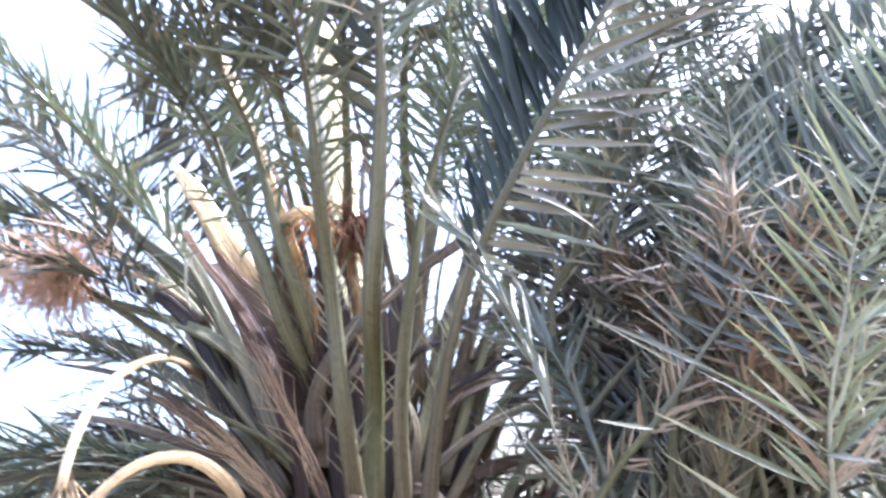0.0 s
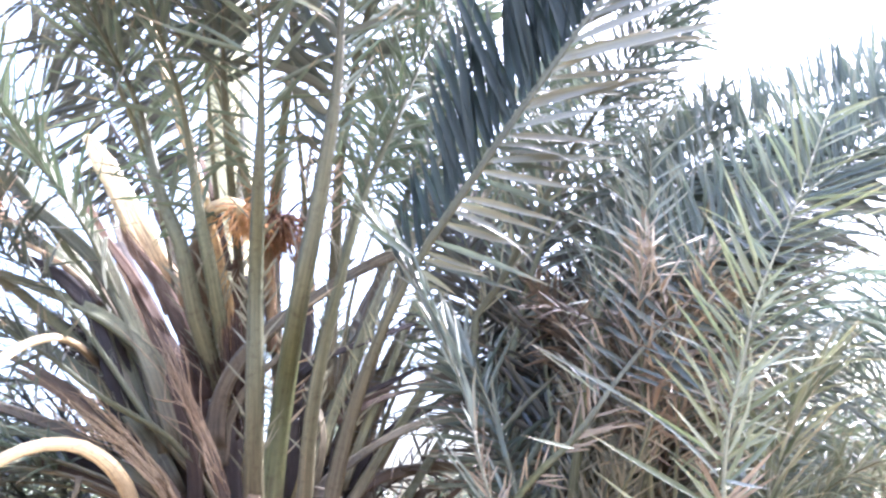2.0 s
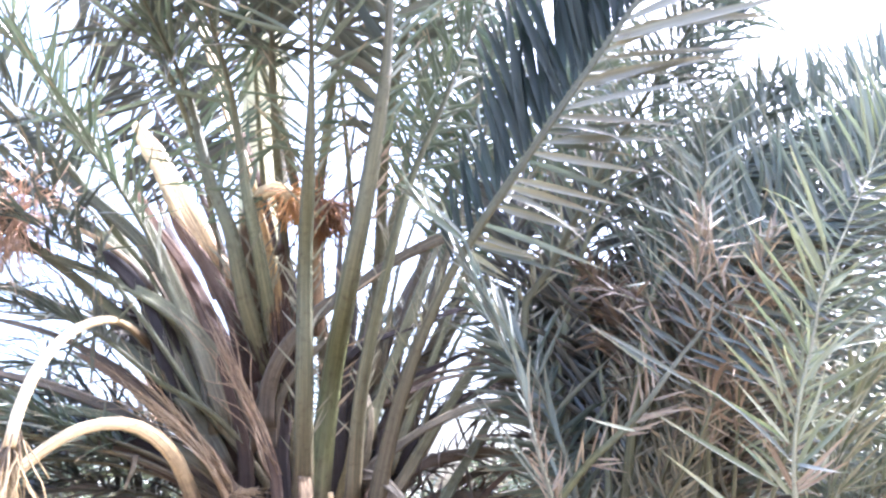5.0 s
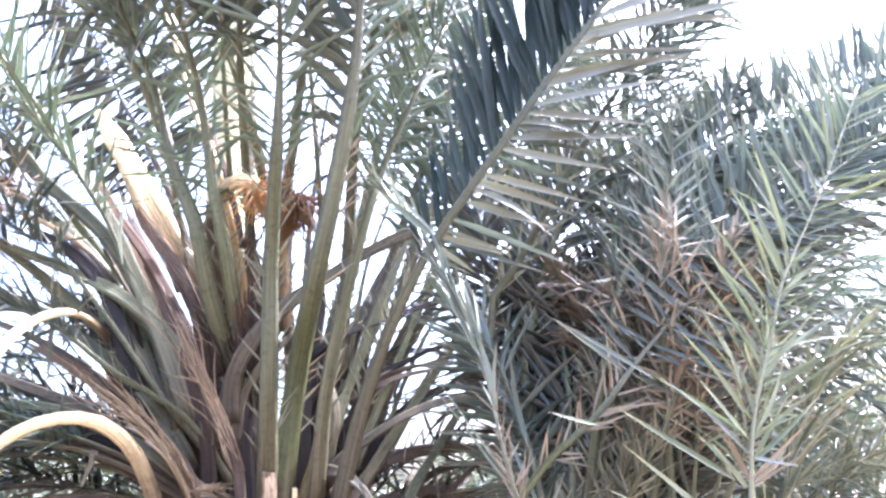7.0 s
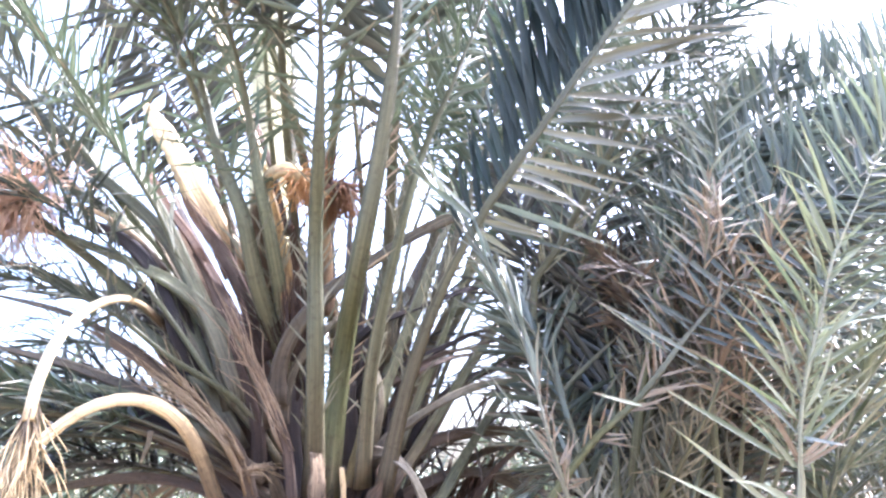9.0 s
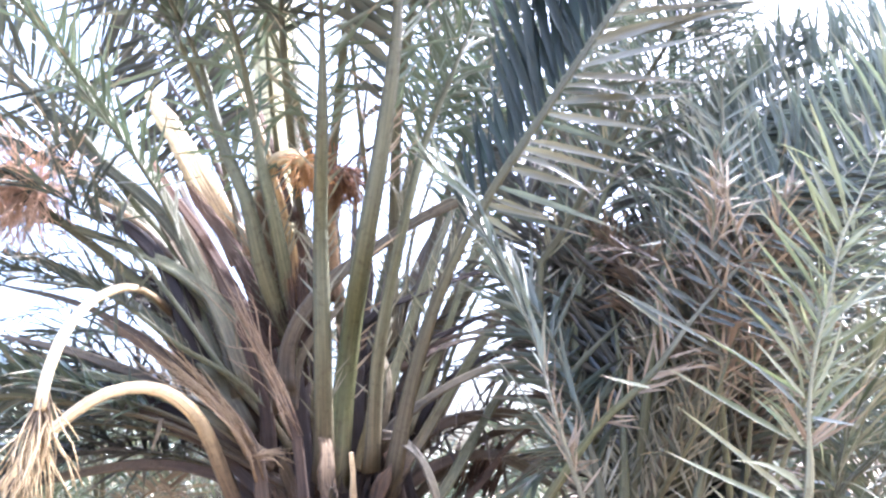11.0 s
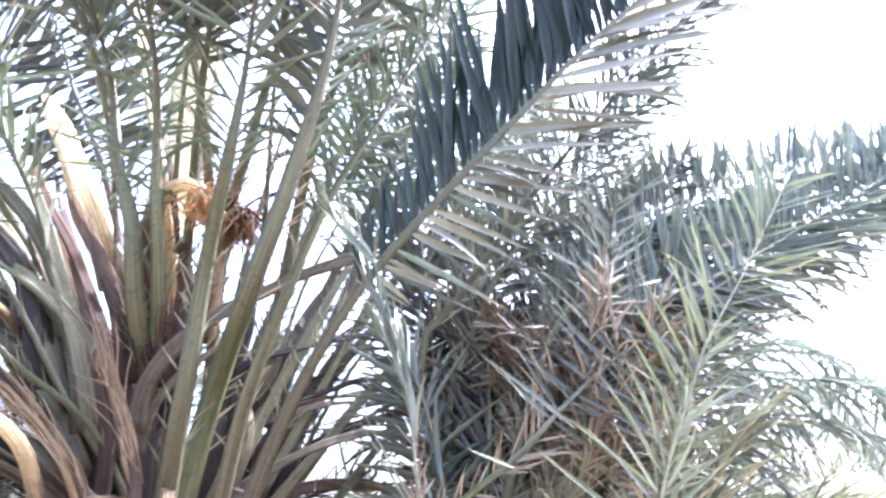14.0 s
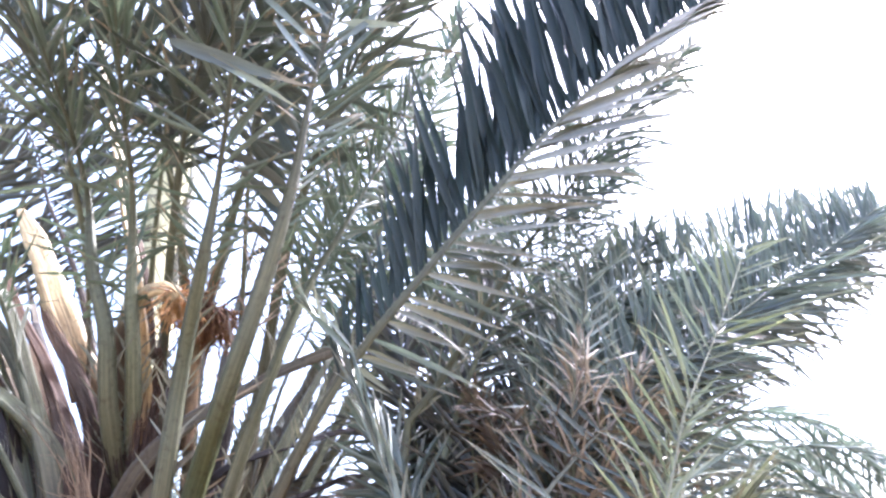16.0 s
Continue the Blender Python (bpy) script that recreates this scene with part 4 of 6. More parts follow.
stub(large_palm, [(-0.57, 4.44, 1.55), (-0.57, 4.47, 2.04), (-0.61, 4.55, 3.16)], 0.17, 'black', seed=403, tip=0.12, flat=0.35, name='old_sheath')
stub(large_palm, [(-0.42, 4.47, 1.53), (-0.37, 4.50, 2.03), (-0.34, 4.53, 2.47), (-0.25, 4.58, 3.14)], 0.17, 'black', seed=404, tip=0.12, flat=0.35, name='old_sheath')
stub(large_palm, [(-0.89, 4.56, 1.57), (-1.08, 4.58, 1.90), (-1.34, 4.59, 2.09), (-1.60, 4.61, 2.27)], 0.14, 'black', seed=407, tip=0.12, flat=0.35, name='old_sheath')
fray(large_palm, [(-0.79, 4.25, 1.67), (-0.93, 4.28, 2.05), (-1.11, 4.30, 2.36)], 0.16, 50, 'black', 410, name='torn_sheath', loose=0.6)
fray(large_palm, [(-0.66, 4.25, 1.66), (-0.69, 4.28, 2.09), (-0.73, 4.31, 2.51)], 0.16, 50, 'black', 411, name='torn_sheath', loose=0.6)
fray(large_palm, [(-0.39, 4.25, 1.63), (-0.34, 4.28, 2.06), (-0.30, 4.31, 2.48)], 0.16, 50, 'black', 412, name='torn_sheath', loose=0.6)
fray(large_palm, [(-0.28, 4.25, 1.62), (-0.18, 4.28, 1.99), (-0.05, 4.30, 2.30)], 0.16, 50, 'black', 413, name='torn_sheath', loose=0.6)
stub(large_palm, [(-0.74, 4.07, 1.64), (-1.06, 4.09, 1.94), (-1.48, 4.11, 2.12), (-2.03, 4.11, 2.23)], 0.06, 'dark', seed=420, tip=0.15, name='dry_stalk')
stub(large_palm, [(-0.76, 4.10, 1.71), (-1.18, 4.13, 2.15), (-1.61, 4.14, 2.38), (-2.10, 4.16, 2.55)], 0.05, 'grey', seed=421, tip=0.15, name='dry_stalk')
stub(large_palm, [(-0.73, 4.11, 1.59), (-1.02, 4.12, 1.78), (-1.41, 4.13, 1.85), (-1.96, 4.12, 1.81)], 0.06, 'dark', seed=422, tip=0.15, name='dry_stalk')
stub(large_palm, [(-0.79, 4.14, 1.77), (-1.21, 4.16, 2.10), (-1.64, 4.18, 2.26), (-2.08, 4.18, 2.33)], 0.08, 'black', seed=423, tip=0.15, name='dry_stalk')
stub(large_palm, [(-0.83, 4.17, 1.93), (-1.31, 4.21, 2.41), (-1.74, 4.23, 2.69), (-2.20, 4.24, 2.86)], 0.05, 'dark', seed=424, tip=0.15, name='dry_stalk')
stub(large_palm, [(-0.25, 4.17, 1.55), (0.01, 4.19, 1.86), (0.35, 4.19, 1.93), (0.62, 4.19, 1.88)], 0.06, 'dark', seed=425, tip=0.15, name='dry_stalk')
stub(large_palm, [(-0.23, 4.19, 1.55), (-0.04, 4.21, 1.92), (0.20, 4.23, 2.15), (0.51, 4.24, 2.27)], 0.06, 'black', seed=426, tip=0.15, name='dry_stalk')
# bare stalks at the back of the crown, several darkened for the gaps' shade
stub(large_palm, [(-0.65, 4.21, 1.66), (-0.92, 4.35, 2.41), (-1.19, 4.39, 3.10), (-1.42, 4.43, 3.66)], 0.07, 'dark', seed=440, tip=0.15, name='bare_stalk')
stub(large_palm, [(-0.68, 4.21, 1.66), (-1.01, 4.37, 2.36), (-1.33, 4.41, 2.91), (-1.64, 4.43, 3.30)], 0.09, 'black', seed=441, tip=0.15, name='bare_stalk')
stub(large_palm, [(-0.60, 4.21, 1.65), (-0.81, 4.40, 2.41), (-1.01, 4.44, 3.07), (-1.14, 4.46, 3.35)], 0.055, 'umber', seed=442, tip=0.15, name='bare_stalk')
stub(large_palm, [(-0.33, 4.21, 1.63), (-0.24, 4.42, 2.34), (-0.08, 4.46, 3.01), (0.11, 4.50, 3.59)], 0.08, 'green', seed=443, tip=0.15, name='bare_stalk')
stub(large_palm, [(-0.31, 4.21, 1.63), (-0.16, 4.44, 2.31), (0.06, 4.48, 2.86), (0.32, 4.51, 3.26)], 0.08, 'dark', seed=444, tip=0.15, name='bare_stalk')
stub(large_palm, [(-0.70, 4.21, 1.66), (-1.17, 4.51, 2.28), (-1.53, 4.55, 2.77), (-1.82, 4.57, 3.08)], 0.11, 'black', seed=447, tip=0.15, name='bare_stalk')
stub(large_palm, [(-0.23, 4.21, 1.55), (0.05, 4.22, 1.72), (0.36, 4.22, 1.72), (0.63, 4.21, 1.54)], 0.06, 'dark', seed=460, tip=0.15, name='dry_stalk')
stub(large_palm, [(-0.28, 4.27, 1.62), (0.11, 4.30, 2.08), (0.46, 4.32, 2.26), (0.80, 4.32, 2.33)], 0.05, 'dark', seed=462, tip=0.15, name='dry_stalk')
stub(large_palm, [(-0.18, 4.32, 1.49), (0.08, 4.34, 1.70), (0.35, 4.35, 1.84), (0.56, 4.35, 1.85)], 0.05, 'grey', seed=464, tip=0.15, name='dry_stalk')
frond(large_palm, [(-0.15, 4.31, 1.61), (0.15, 4.33, 1.88), (0.42, 4.33, 1.94), (0.72, 4.32, 1.81)], wide=0.06, bare=0.2, seed=69, colour='russet', stalk='umber', leaf=0.35, droop=0.6, pairs=40, ragged=0.5, leaf_wide=0.02)
frond(large_palm, [(-0.16, 4.41, 1.54), (0.17, 4.42, 1.69), (0.46, 4.42, 1.70), (0.73, 4.41, 1.54)], wide=0.06, bare=0.2, seed=74, colour='russet', stalk='umber', leaf=0.35, droop=0.6, pairs=40, ragged=0.5, leaf_wide=0.02)
stub(large_palm, [(-0.72, 4.16, 1.76), (-1.02, 4.21, 2.51), (-1.24, 4.24, 2.95), (-1.43, 4.27, 3.26)], 0.07, 'dark', seed=500, tip=0.15, name='bare_stalk')
stub(large_palm, [(-0.71, 4.18, 1.76), (-0.96, 4.23, 2.51), (-1.13, 4.26, 2.95), (-1.26, 4.28, 3.18)], 0.06, 'umber', seed=501, tip=0.15, name='bare_stalk')
stub(large_palm, [(-0.76, 4.20, 1.77), (-1.14, 4.25, 2.41), (-1.41, 4.27, 2.74), (-1.65, 4.29, 2.97)], 0.1, 'black', seed=502, tip=0.15, name='bare_stalk')
stub(large_palm, [(-0.75, 4.22, 1.77), (-1.11, 4.27, 2.50), (-1.35, 4.30, 2.88), (-1.58, 4.32, 3.14)], 0.06, 'dark', seed=503, tip=0.15, name='bare_stalk')
# dry stalks and stubs
stub(large_palm, [(-1.02, 4.06, 2.25), (-1.09, 4.01, 2.43), (-1.17, 4.00, 2.64), (-1.28, 4.00, 2.85), (-1.43, 4.00, 3.02), (-1.60, 4.00, 3.12)], 0.085, 'black', seed=7)
stub(large_palm, [(-0.89, 4.20, 2.85), (-0.96, 4.12, 3.01), (-1.04, 4.07, 3.20), (-1.27, 4.05, 3.62), (-1.40, 4.05, 3.87)], 0.14, 'cream', name='spathe', seed=8, label='cream woody spathe of a fruit bunch', flat=0.2, tip=0.12)
stub(large_palm, [(-0.56, 3.98, 2.50), (-0.60, 3.84, 2.89), (-0.66, 3.82, 3.17), (-0.73, 3.84, 3.44), (-0.89, 3.88, 4.01), (-1.17, 3.92, 4.93), (-1.28, 3.92, 5.35)], 0.062, 'ochre', name='spathe', seed=19, label='dry ochre spathe', tip=0.3, flat=0.3)
stub(large_palm, [(-0.56, 3.84, 2.90), (-0.62, 3.84, 3.19), (-0.69, 3.86, 3.46), (-0.78, 3.88, 3.71), (-0.83, 3.90, 3.88)], 0.03, 'umber', seed=520, tip=0.1)
fray(large_palm, [(-0.67, 4.01, 2.32), (-0.80, 3.98, 2.66), (-0.93, 3.98, 2.91), (-1.07, 4.00, 3.15), (-1.15, 4.01, 3.27)], 0.06, 40, 'umber', 90, loose=0.6)
fray(large_palm, [(-0.61, 4.01, 2.37), (-0.70, 4.00, 2.66), (-0.79, 4.00, 2.91)], 0.09, 46, 'umber', 92, loose=0.6)
fray(large_palm, [(-0.45, 4.03, 2.25), (-0.45, 4.03, 2.59), (-0.45, 4.02, 2.96)], 0.08, 40, 'umber', 93, loose=0.6)
# thick stalks of the fan
stub(large_palm, [(-0.81, 4.00, 2.12), (-0.93, 4.00, 2.46), (-1.11, 4.02, 2.86), (-1.27, 4.04, 3.19), (-1.56, 4.05, 3.65), (-1.83, 4.05, 4.05), (-2.09, 4.05, 4.46)], 0.072, 'plain', seed=640, tip=0.22, flat=0.5, name='bare_stalk')
stub(large_palm, [(-0.85, 4.05, 2.11), (-0.98, 4.08, 2.52), (-1.17, 4.10, 2.91), (-1.36, 4.12, 3.18), (-1.65, 4.15, 3.47), (-1.91, 4.15, 3.75), (-2.13, 4.15, 4.01), (-2.44, 4.15, 4.36)], 0.072, 'plain', seed=641, tip=0.22, flat=0.5, name='bare_stalk')
stub(large_palm, [(-0.90, 4.10, 2.06), (-1.15, 4.15, 2.67), (-1.41, 4.18, 3.08), (-1.75, 4.20, 3.38), (-2.02, 4.20, 3.57), (-2.35, 4.20, 3.76)], 0.0648, 'plain', seed=642, tip=0.22, flat=0.5, name='bare_stalk')
stub(large_palm, [(-0.25, 4.00, 1.78), (-0.16, 4.05, 2.06), (-0.02, 4.10, 2.43), (0.13, 4.12, 2.76), (0.29, 4.15, 3.09)], 0.0576, 'plain', seed=645, tip=0.22, flat=0.5, name='bare_stalk')
stub(large_palm, [(-0.16, 4.00, 1.65), (0.01, 4.05, 1.86), (0.24, 4.10, 2.17), (0.48, 4.15, 2.45)], 0.0504, 'green', seed=646, tip=0.22, flat=0.5, name='bare_stalk')
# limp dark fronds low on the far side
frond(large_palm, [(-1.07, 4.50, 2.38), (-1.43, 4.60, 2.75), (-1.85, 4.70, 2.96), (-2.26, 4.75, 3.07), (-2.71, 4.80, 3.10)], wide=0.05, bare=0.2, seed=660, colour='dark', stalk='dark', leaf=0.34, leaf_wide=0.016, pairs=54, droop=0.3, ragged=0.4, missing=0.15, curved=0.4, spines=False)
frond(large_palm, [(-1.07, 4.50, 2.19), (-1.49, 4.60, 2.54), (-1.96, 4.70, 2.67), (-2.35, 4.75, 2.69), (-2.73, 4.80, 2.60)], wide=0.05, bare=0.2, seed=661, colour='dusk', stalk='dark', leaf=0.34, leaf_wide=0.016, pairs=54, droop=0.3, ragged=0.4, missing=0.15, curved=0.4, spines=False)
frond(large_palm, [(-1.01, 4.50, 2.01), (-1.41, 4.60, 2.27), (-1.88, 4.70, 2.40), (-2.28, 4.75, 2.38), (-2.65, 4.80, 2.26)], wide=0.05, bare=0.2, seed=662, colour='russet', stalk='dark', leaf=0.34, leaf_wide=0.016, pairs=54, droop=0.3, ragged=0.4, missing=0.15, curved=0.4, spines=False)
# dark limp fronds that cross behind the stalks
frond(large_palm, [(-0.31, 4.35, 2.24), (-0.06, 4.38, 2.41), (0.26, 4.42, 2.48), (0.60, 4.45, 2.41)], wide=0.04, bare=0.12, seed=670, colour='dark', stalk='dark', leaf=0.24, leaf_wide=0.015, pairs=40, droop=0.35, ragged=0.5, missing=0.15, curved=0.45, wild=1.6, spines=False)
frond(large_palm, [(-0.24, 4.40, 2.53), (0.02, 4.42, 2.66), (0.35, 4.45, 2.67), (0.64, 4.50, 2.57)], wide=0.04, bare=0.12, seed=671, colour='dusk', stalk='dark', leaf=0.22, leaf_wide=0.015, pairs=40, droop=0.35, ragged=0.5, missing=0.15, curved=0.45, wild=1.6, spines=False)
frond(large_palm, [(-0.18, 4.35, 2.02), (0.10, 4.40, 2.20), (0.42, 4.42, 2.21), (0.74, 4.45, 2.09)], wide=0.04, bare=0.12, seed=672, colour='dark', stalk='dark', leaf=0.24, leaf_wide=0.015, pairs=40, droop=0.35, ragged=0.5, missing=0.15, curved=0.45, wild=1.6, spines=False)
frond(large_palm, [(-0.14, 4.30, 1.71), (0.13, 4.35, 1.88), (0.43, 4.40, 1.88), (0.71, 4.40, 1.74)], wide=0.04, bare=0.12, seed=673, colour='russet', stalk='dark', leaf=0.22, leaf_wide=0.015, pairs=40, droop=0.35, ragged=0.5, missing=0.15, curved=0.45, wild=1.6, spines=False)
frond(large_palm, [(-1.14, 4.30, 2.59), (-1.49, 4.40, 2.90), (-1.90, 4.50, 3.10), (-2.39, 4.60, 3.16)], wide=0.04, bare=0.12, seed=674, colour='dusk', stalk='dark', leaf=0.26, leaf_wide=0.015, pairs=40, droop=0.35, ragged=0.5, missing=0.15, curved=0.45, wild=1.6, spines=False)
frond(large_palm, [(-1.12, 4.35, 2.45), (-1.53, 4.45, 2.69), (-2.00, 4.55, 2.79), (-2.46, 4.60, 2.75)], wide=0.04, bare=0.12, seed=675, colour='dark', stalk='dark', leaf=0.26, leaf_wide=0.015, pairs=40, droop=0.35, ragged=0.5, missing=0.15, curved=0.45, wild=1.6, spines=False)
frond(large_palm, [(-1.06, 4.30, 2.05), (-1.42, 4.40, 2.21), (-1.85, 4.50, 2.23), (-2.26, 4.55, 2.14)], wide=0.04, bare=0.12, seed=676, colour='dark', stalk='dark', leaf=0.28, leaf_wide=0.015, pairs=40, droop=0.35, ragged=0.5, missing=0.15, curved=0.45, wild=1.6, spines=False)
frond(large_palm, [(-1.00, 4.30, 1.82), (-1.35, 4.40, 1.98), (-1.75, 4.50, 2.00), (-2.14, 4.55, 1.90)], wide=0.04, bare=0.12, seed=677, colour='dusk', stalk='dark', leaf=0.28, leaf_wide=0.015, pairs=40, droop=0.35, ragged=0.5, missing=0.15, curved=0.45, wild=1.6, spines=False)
# the heart of the crown: cut and dry stalks before dark old sheaths
stub(large_palm, [(-0.53, 3.81, 1.57), (-0.55, 3.81, 1.87), (-0.61, 3.83, 2.04), (-0.69, 3.85, 2.21), (-0.80, 3.90, 2.45), (-0.91, 3.94, 2.67)], 0.05, 'umber', seed=801, tip=0.12, flat=0.4, name='dry_stalk', label='dry brown leaf stalk with torn fibres')
fray(large_palm, [(-0.55, 3.77, 1.87), (-0.62, 3.79, 2.07), (-0.71, 3.81, 2.25), (-0.81, 3.85, 2.48), (-0.92, 3.90, 2.71)], 0.0475, 26, 'straw', 802, loose=0.75, fly=0.14, name='dry_shred', coarse=2.2)
stub(large_palm, [(-0.72, 4.02, 1.76), (-0.73, 4.00, 2.00), (-0.79, 4.00, 2.22), (-0.87, 4.02, 2.45), (-0.96, 4.06, 2.68), (-1.09, 4.11, 2.95)], 0.062, 'umber', seed=803, tip=0.3, flat=0.45, name='bare_stalk')
stub(large_palm, [(-0.62, 3.92, 2.09), (-0.61, 3.90, 2.22), (-0.57, 3.86, 2.34), (-0.48, 3.82, 2.47), (-0.33, 3.77, 2.59), (-0.17, 3.71, 2.66), (-0.02, 3.66, 2.73), (0.11, 3.60, 2.77), (0.28, 3.49, 2.80)], 0.072, 'ash', seed=804, tip=0.45, flat=0.45, name='bare_stalk')
stub(large_palm, [(-0.60, 3.96, 2.01), (-0.57, 3.94, 2.18), (-0.51, 3.92, 2.30), (-0.42, 3.90, 2.39), (-0.32, 3.90, 2.48)], 0.0443, 'ash', seed=805, tip=0.3, flat=0.4)
stub(large_palm, [(-0.81, 4.06, 1.92), (-0.89, 4.04, 2.09), (-0.99, 4.04, 2.23), (-1.15, 4.06, 2.40), (-1.33, 4.10, 2.55), (-1.57, 4.13, 2.73), (-1.89, 4.17, 2.92), (-2.16, 4.17, 3.02)], 0.065, 'plain', seed=806, tip=0.25, flat=0.45, name='bare_stalk')
stub(large_palm, [(-0.84, 4.13, 2.14), (-0.90, 4.11, 2.31), (-1.01, 4.12, 2.54), (-1.13, 4.14, 2.78), (-1.27, 4.17, 2.99)], 0.062, 'grey', seed=807, tip=0.25, flat=0.4, name='bare_stalk')
stub(large_palm, [(-0.94, 4.02, 2.22), (-0.99, 4.00, 2.33), (-1.05, 4.00, 2.45), (-1.09, 4.02, 2.52)], 0.0325, 'ash', seed=808, tip=0.05, flat=0.25)
stub(large_palm, [(-0.72, 3.90, 1.59), (-0.75, 3.90, 1.81), (-0.84, 3.92, 1.97), (-0.98, 3.94, 2.10), (-1.13, 3.96, 2.23), (-1.33, 4.00, 2.40), (-1.57, 4.04, 2.56)], 0.0591, 'dry', seed=809, tip=0.1, flat=0.4, name='dry_stalk')
fray(large_palm, [(-0.72, 3.85, 1.71), (-0.77, 3.85, 1.88), (-0.86, 3.86, 2.00), (-0.97, 3.89, 2.12), (-1.14, 3.91, 2.27), (-1.36, 3.94, 2.44)], 0.0738, 38, 'straw', 810, loose=0.75, fly=0.14, name='dry_shred', coarse=1.7)
stub(large_palm, [(-0.25, 4.02, 1.71), (-0.18, 3.96, 1.92), (-0.15, 3.94, 2.09), (-0.17, 3.94, 2.27)], 0.0443, 'ash', seed=811, tip=0.05, flat=0.35)
stub(large_palm, [(-0.33, 4.06, 1.72), (-0.27, 4.02, 1.91), (-0.23, 4.02, 2.06)], 0.0354, 'yellow', seed=812, tip=0.2, flat=0.4)
stub(large_palm, [(-0.21, 3.98, 1.79), (-0.14, 3.96, 1.89), (-0.01, 3.92, 1.97), (0.15, 3.87, 2.04), (0.32, 3.83, 2.09), (0.46, 3.81, 2.10)], 0.0502, 'ash', seed=813, tip=0.25, flat=0.4)
stub(large_palm, [(-0.20, 3.94, 1.85), (-0.12, 3.90, 1.83), (-0.04, 3.85, 1.75), (0.01, 3.83, 1.63), (0.04, 3.83, 1.51)], 0.0473, 'ash', seed=814, tip=0.3, flat=0.4)
stub(large_palm, [(-0.31, 3.73, 1.55), (-0.31, 3.72, 1.66), (-0.31, 3.72, 1.78)], 0.0266, 'cream', seed=815, tip=0.4, flat=0.6, label='pale freshly cut leaf foot')
stub(large_palm, [(-0.43, 3.90, 1.55), (-0.44, 3.90, 1.70), (-0.45, 3.92, 1.87)], 0.0886, 'dry', seed=816, tip=0.3, flat=0.4, name='leaf_foot')
stub(large_palm, [(-0.15, 4.00, 1.52), (-0.16, 4.00, 1.70), (-0.18, 4.02, 1.83)], 0.0886, 'umber', seed=817, tip=0.25, flat=0.4, name='leaf_foot')
stub(large_palm, [(-0.03, 4.06, 1.50), (0.12, 4.11, 1.66), (0.27, 4.15, 1.87), (0.46, 4.19, 2.11)], 0.0532, 'plain', seed=818, tip=0.3, flat=0.45, name='bare_stalk')
stub(large_palm, [(-0.18, 4.17, 2.04), (-0.09, 4.19, 2.30), (0.04, 4.22, 2.56), (0.19, 4.28, 2.86)], 0.0591, 'plain', seed=819, tip=0.3, flat=0.45, name='bare_stalk')
stub(large_palm, [(-0.09, 4.15, 1.87), (0.04, 4.17, 2.13), (0.18, 4.21, 2.42), (0.33, 4.28, 2.77), (0.51, 4.33, 3.16)], 0.0473, 'plain', seed=820, tip=0.3, flat=0.45, name='bare_stalk')
stub(large_palm, [(-0.30, 4.12, 2.36), (-0.16, 4.12, 2.48), (-0.00, 4.12, 2.55), (0.16, 4.12, 2.58)], 0.0357, 'black', seed=821, tip=0.1, name='dry_stalk')
stub(large_palm, [(-0.10, 4.17, 2.18), (0.12, 4.17, 2.31), (0.33, 4.17, 2.34), (0.56, 4.17, 2.33)], 0.0236, 'dark', seed=822, tip=0.1, name='dry_stalk')
stub(large_palm, [(0.10, 4.06, 1.49), (0.25, 4.09, 1.62), (0.38, 4.11, 1.75), (0.62, 4.13, 1.90)], 0.0325, 'umber', seed=823, tip=0.3, name='dry_stalk')
stub(large_palm, [(0.26, 4.12, 1.48), (0.44, 4.12, 1.62), (0.66, 4.13, 1.78)], 0.0266, 'ash', seed=824, tip=0.2, name='dry_stalk')
fray(large_palm, [(0.19, 4.28, 1.53), (0.26, 4.28, 1.66), (0.35, 4.28, 1.82)], 0.148, 60, 'rust', 825, loose=0.5, fly=0.06)
stub(large_palm, [(-1.11, 3.75, 2.00), (-1.12, 3.75, 1.94), (-1.15, 3.77, 1.87)], 0.0207, 'ash', seed=826, tip=0.3)
fray(large_palm, [(-0.77, 3.87, 1.79), (-0.69, 3.85, 1.82), (-0.58, 3.85, 1.80)], 0.0527, 26, 'cream', 827, loose=0.5, fly=0.05, coarse=2.0)
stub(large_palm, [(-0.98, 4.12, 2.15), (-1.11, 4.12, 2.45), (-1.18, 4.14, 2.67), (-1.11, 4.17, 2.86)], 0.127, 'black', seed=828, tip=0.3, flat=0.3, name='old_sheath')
# Black sheaths behind the stalks paint the shaded gaps between them.
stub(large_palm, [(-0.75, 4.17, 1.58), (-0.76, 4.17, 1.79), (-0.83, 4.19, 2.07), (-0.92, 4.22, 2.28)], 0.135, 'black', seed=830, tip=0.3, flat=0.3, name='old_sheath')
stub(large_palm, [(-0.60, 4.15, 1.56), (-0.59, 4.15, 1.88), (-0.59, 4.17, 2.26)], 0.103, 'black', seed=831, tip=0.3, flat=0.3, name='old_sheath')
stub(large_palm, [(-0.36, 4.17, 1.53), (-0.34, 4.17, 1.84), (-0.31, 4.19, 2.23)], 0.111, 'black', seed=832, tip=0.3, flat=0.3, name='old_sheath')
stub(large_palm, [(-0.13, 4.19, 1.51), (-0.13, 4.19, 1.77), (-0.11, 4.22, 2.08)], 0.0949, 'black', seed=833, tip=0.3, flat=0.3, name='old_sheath')
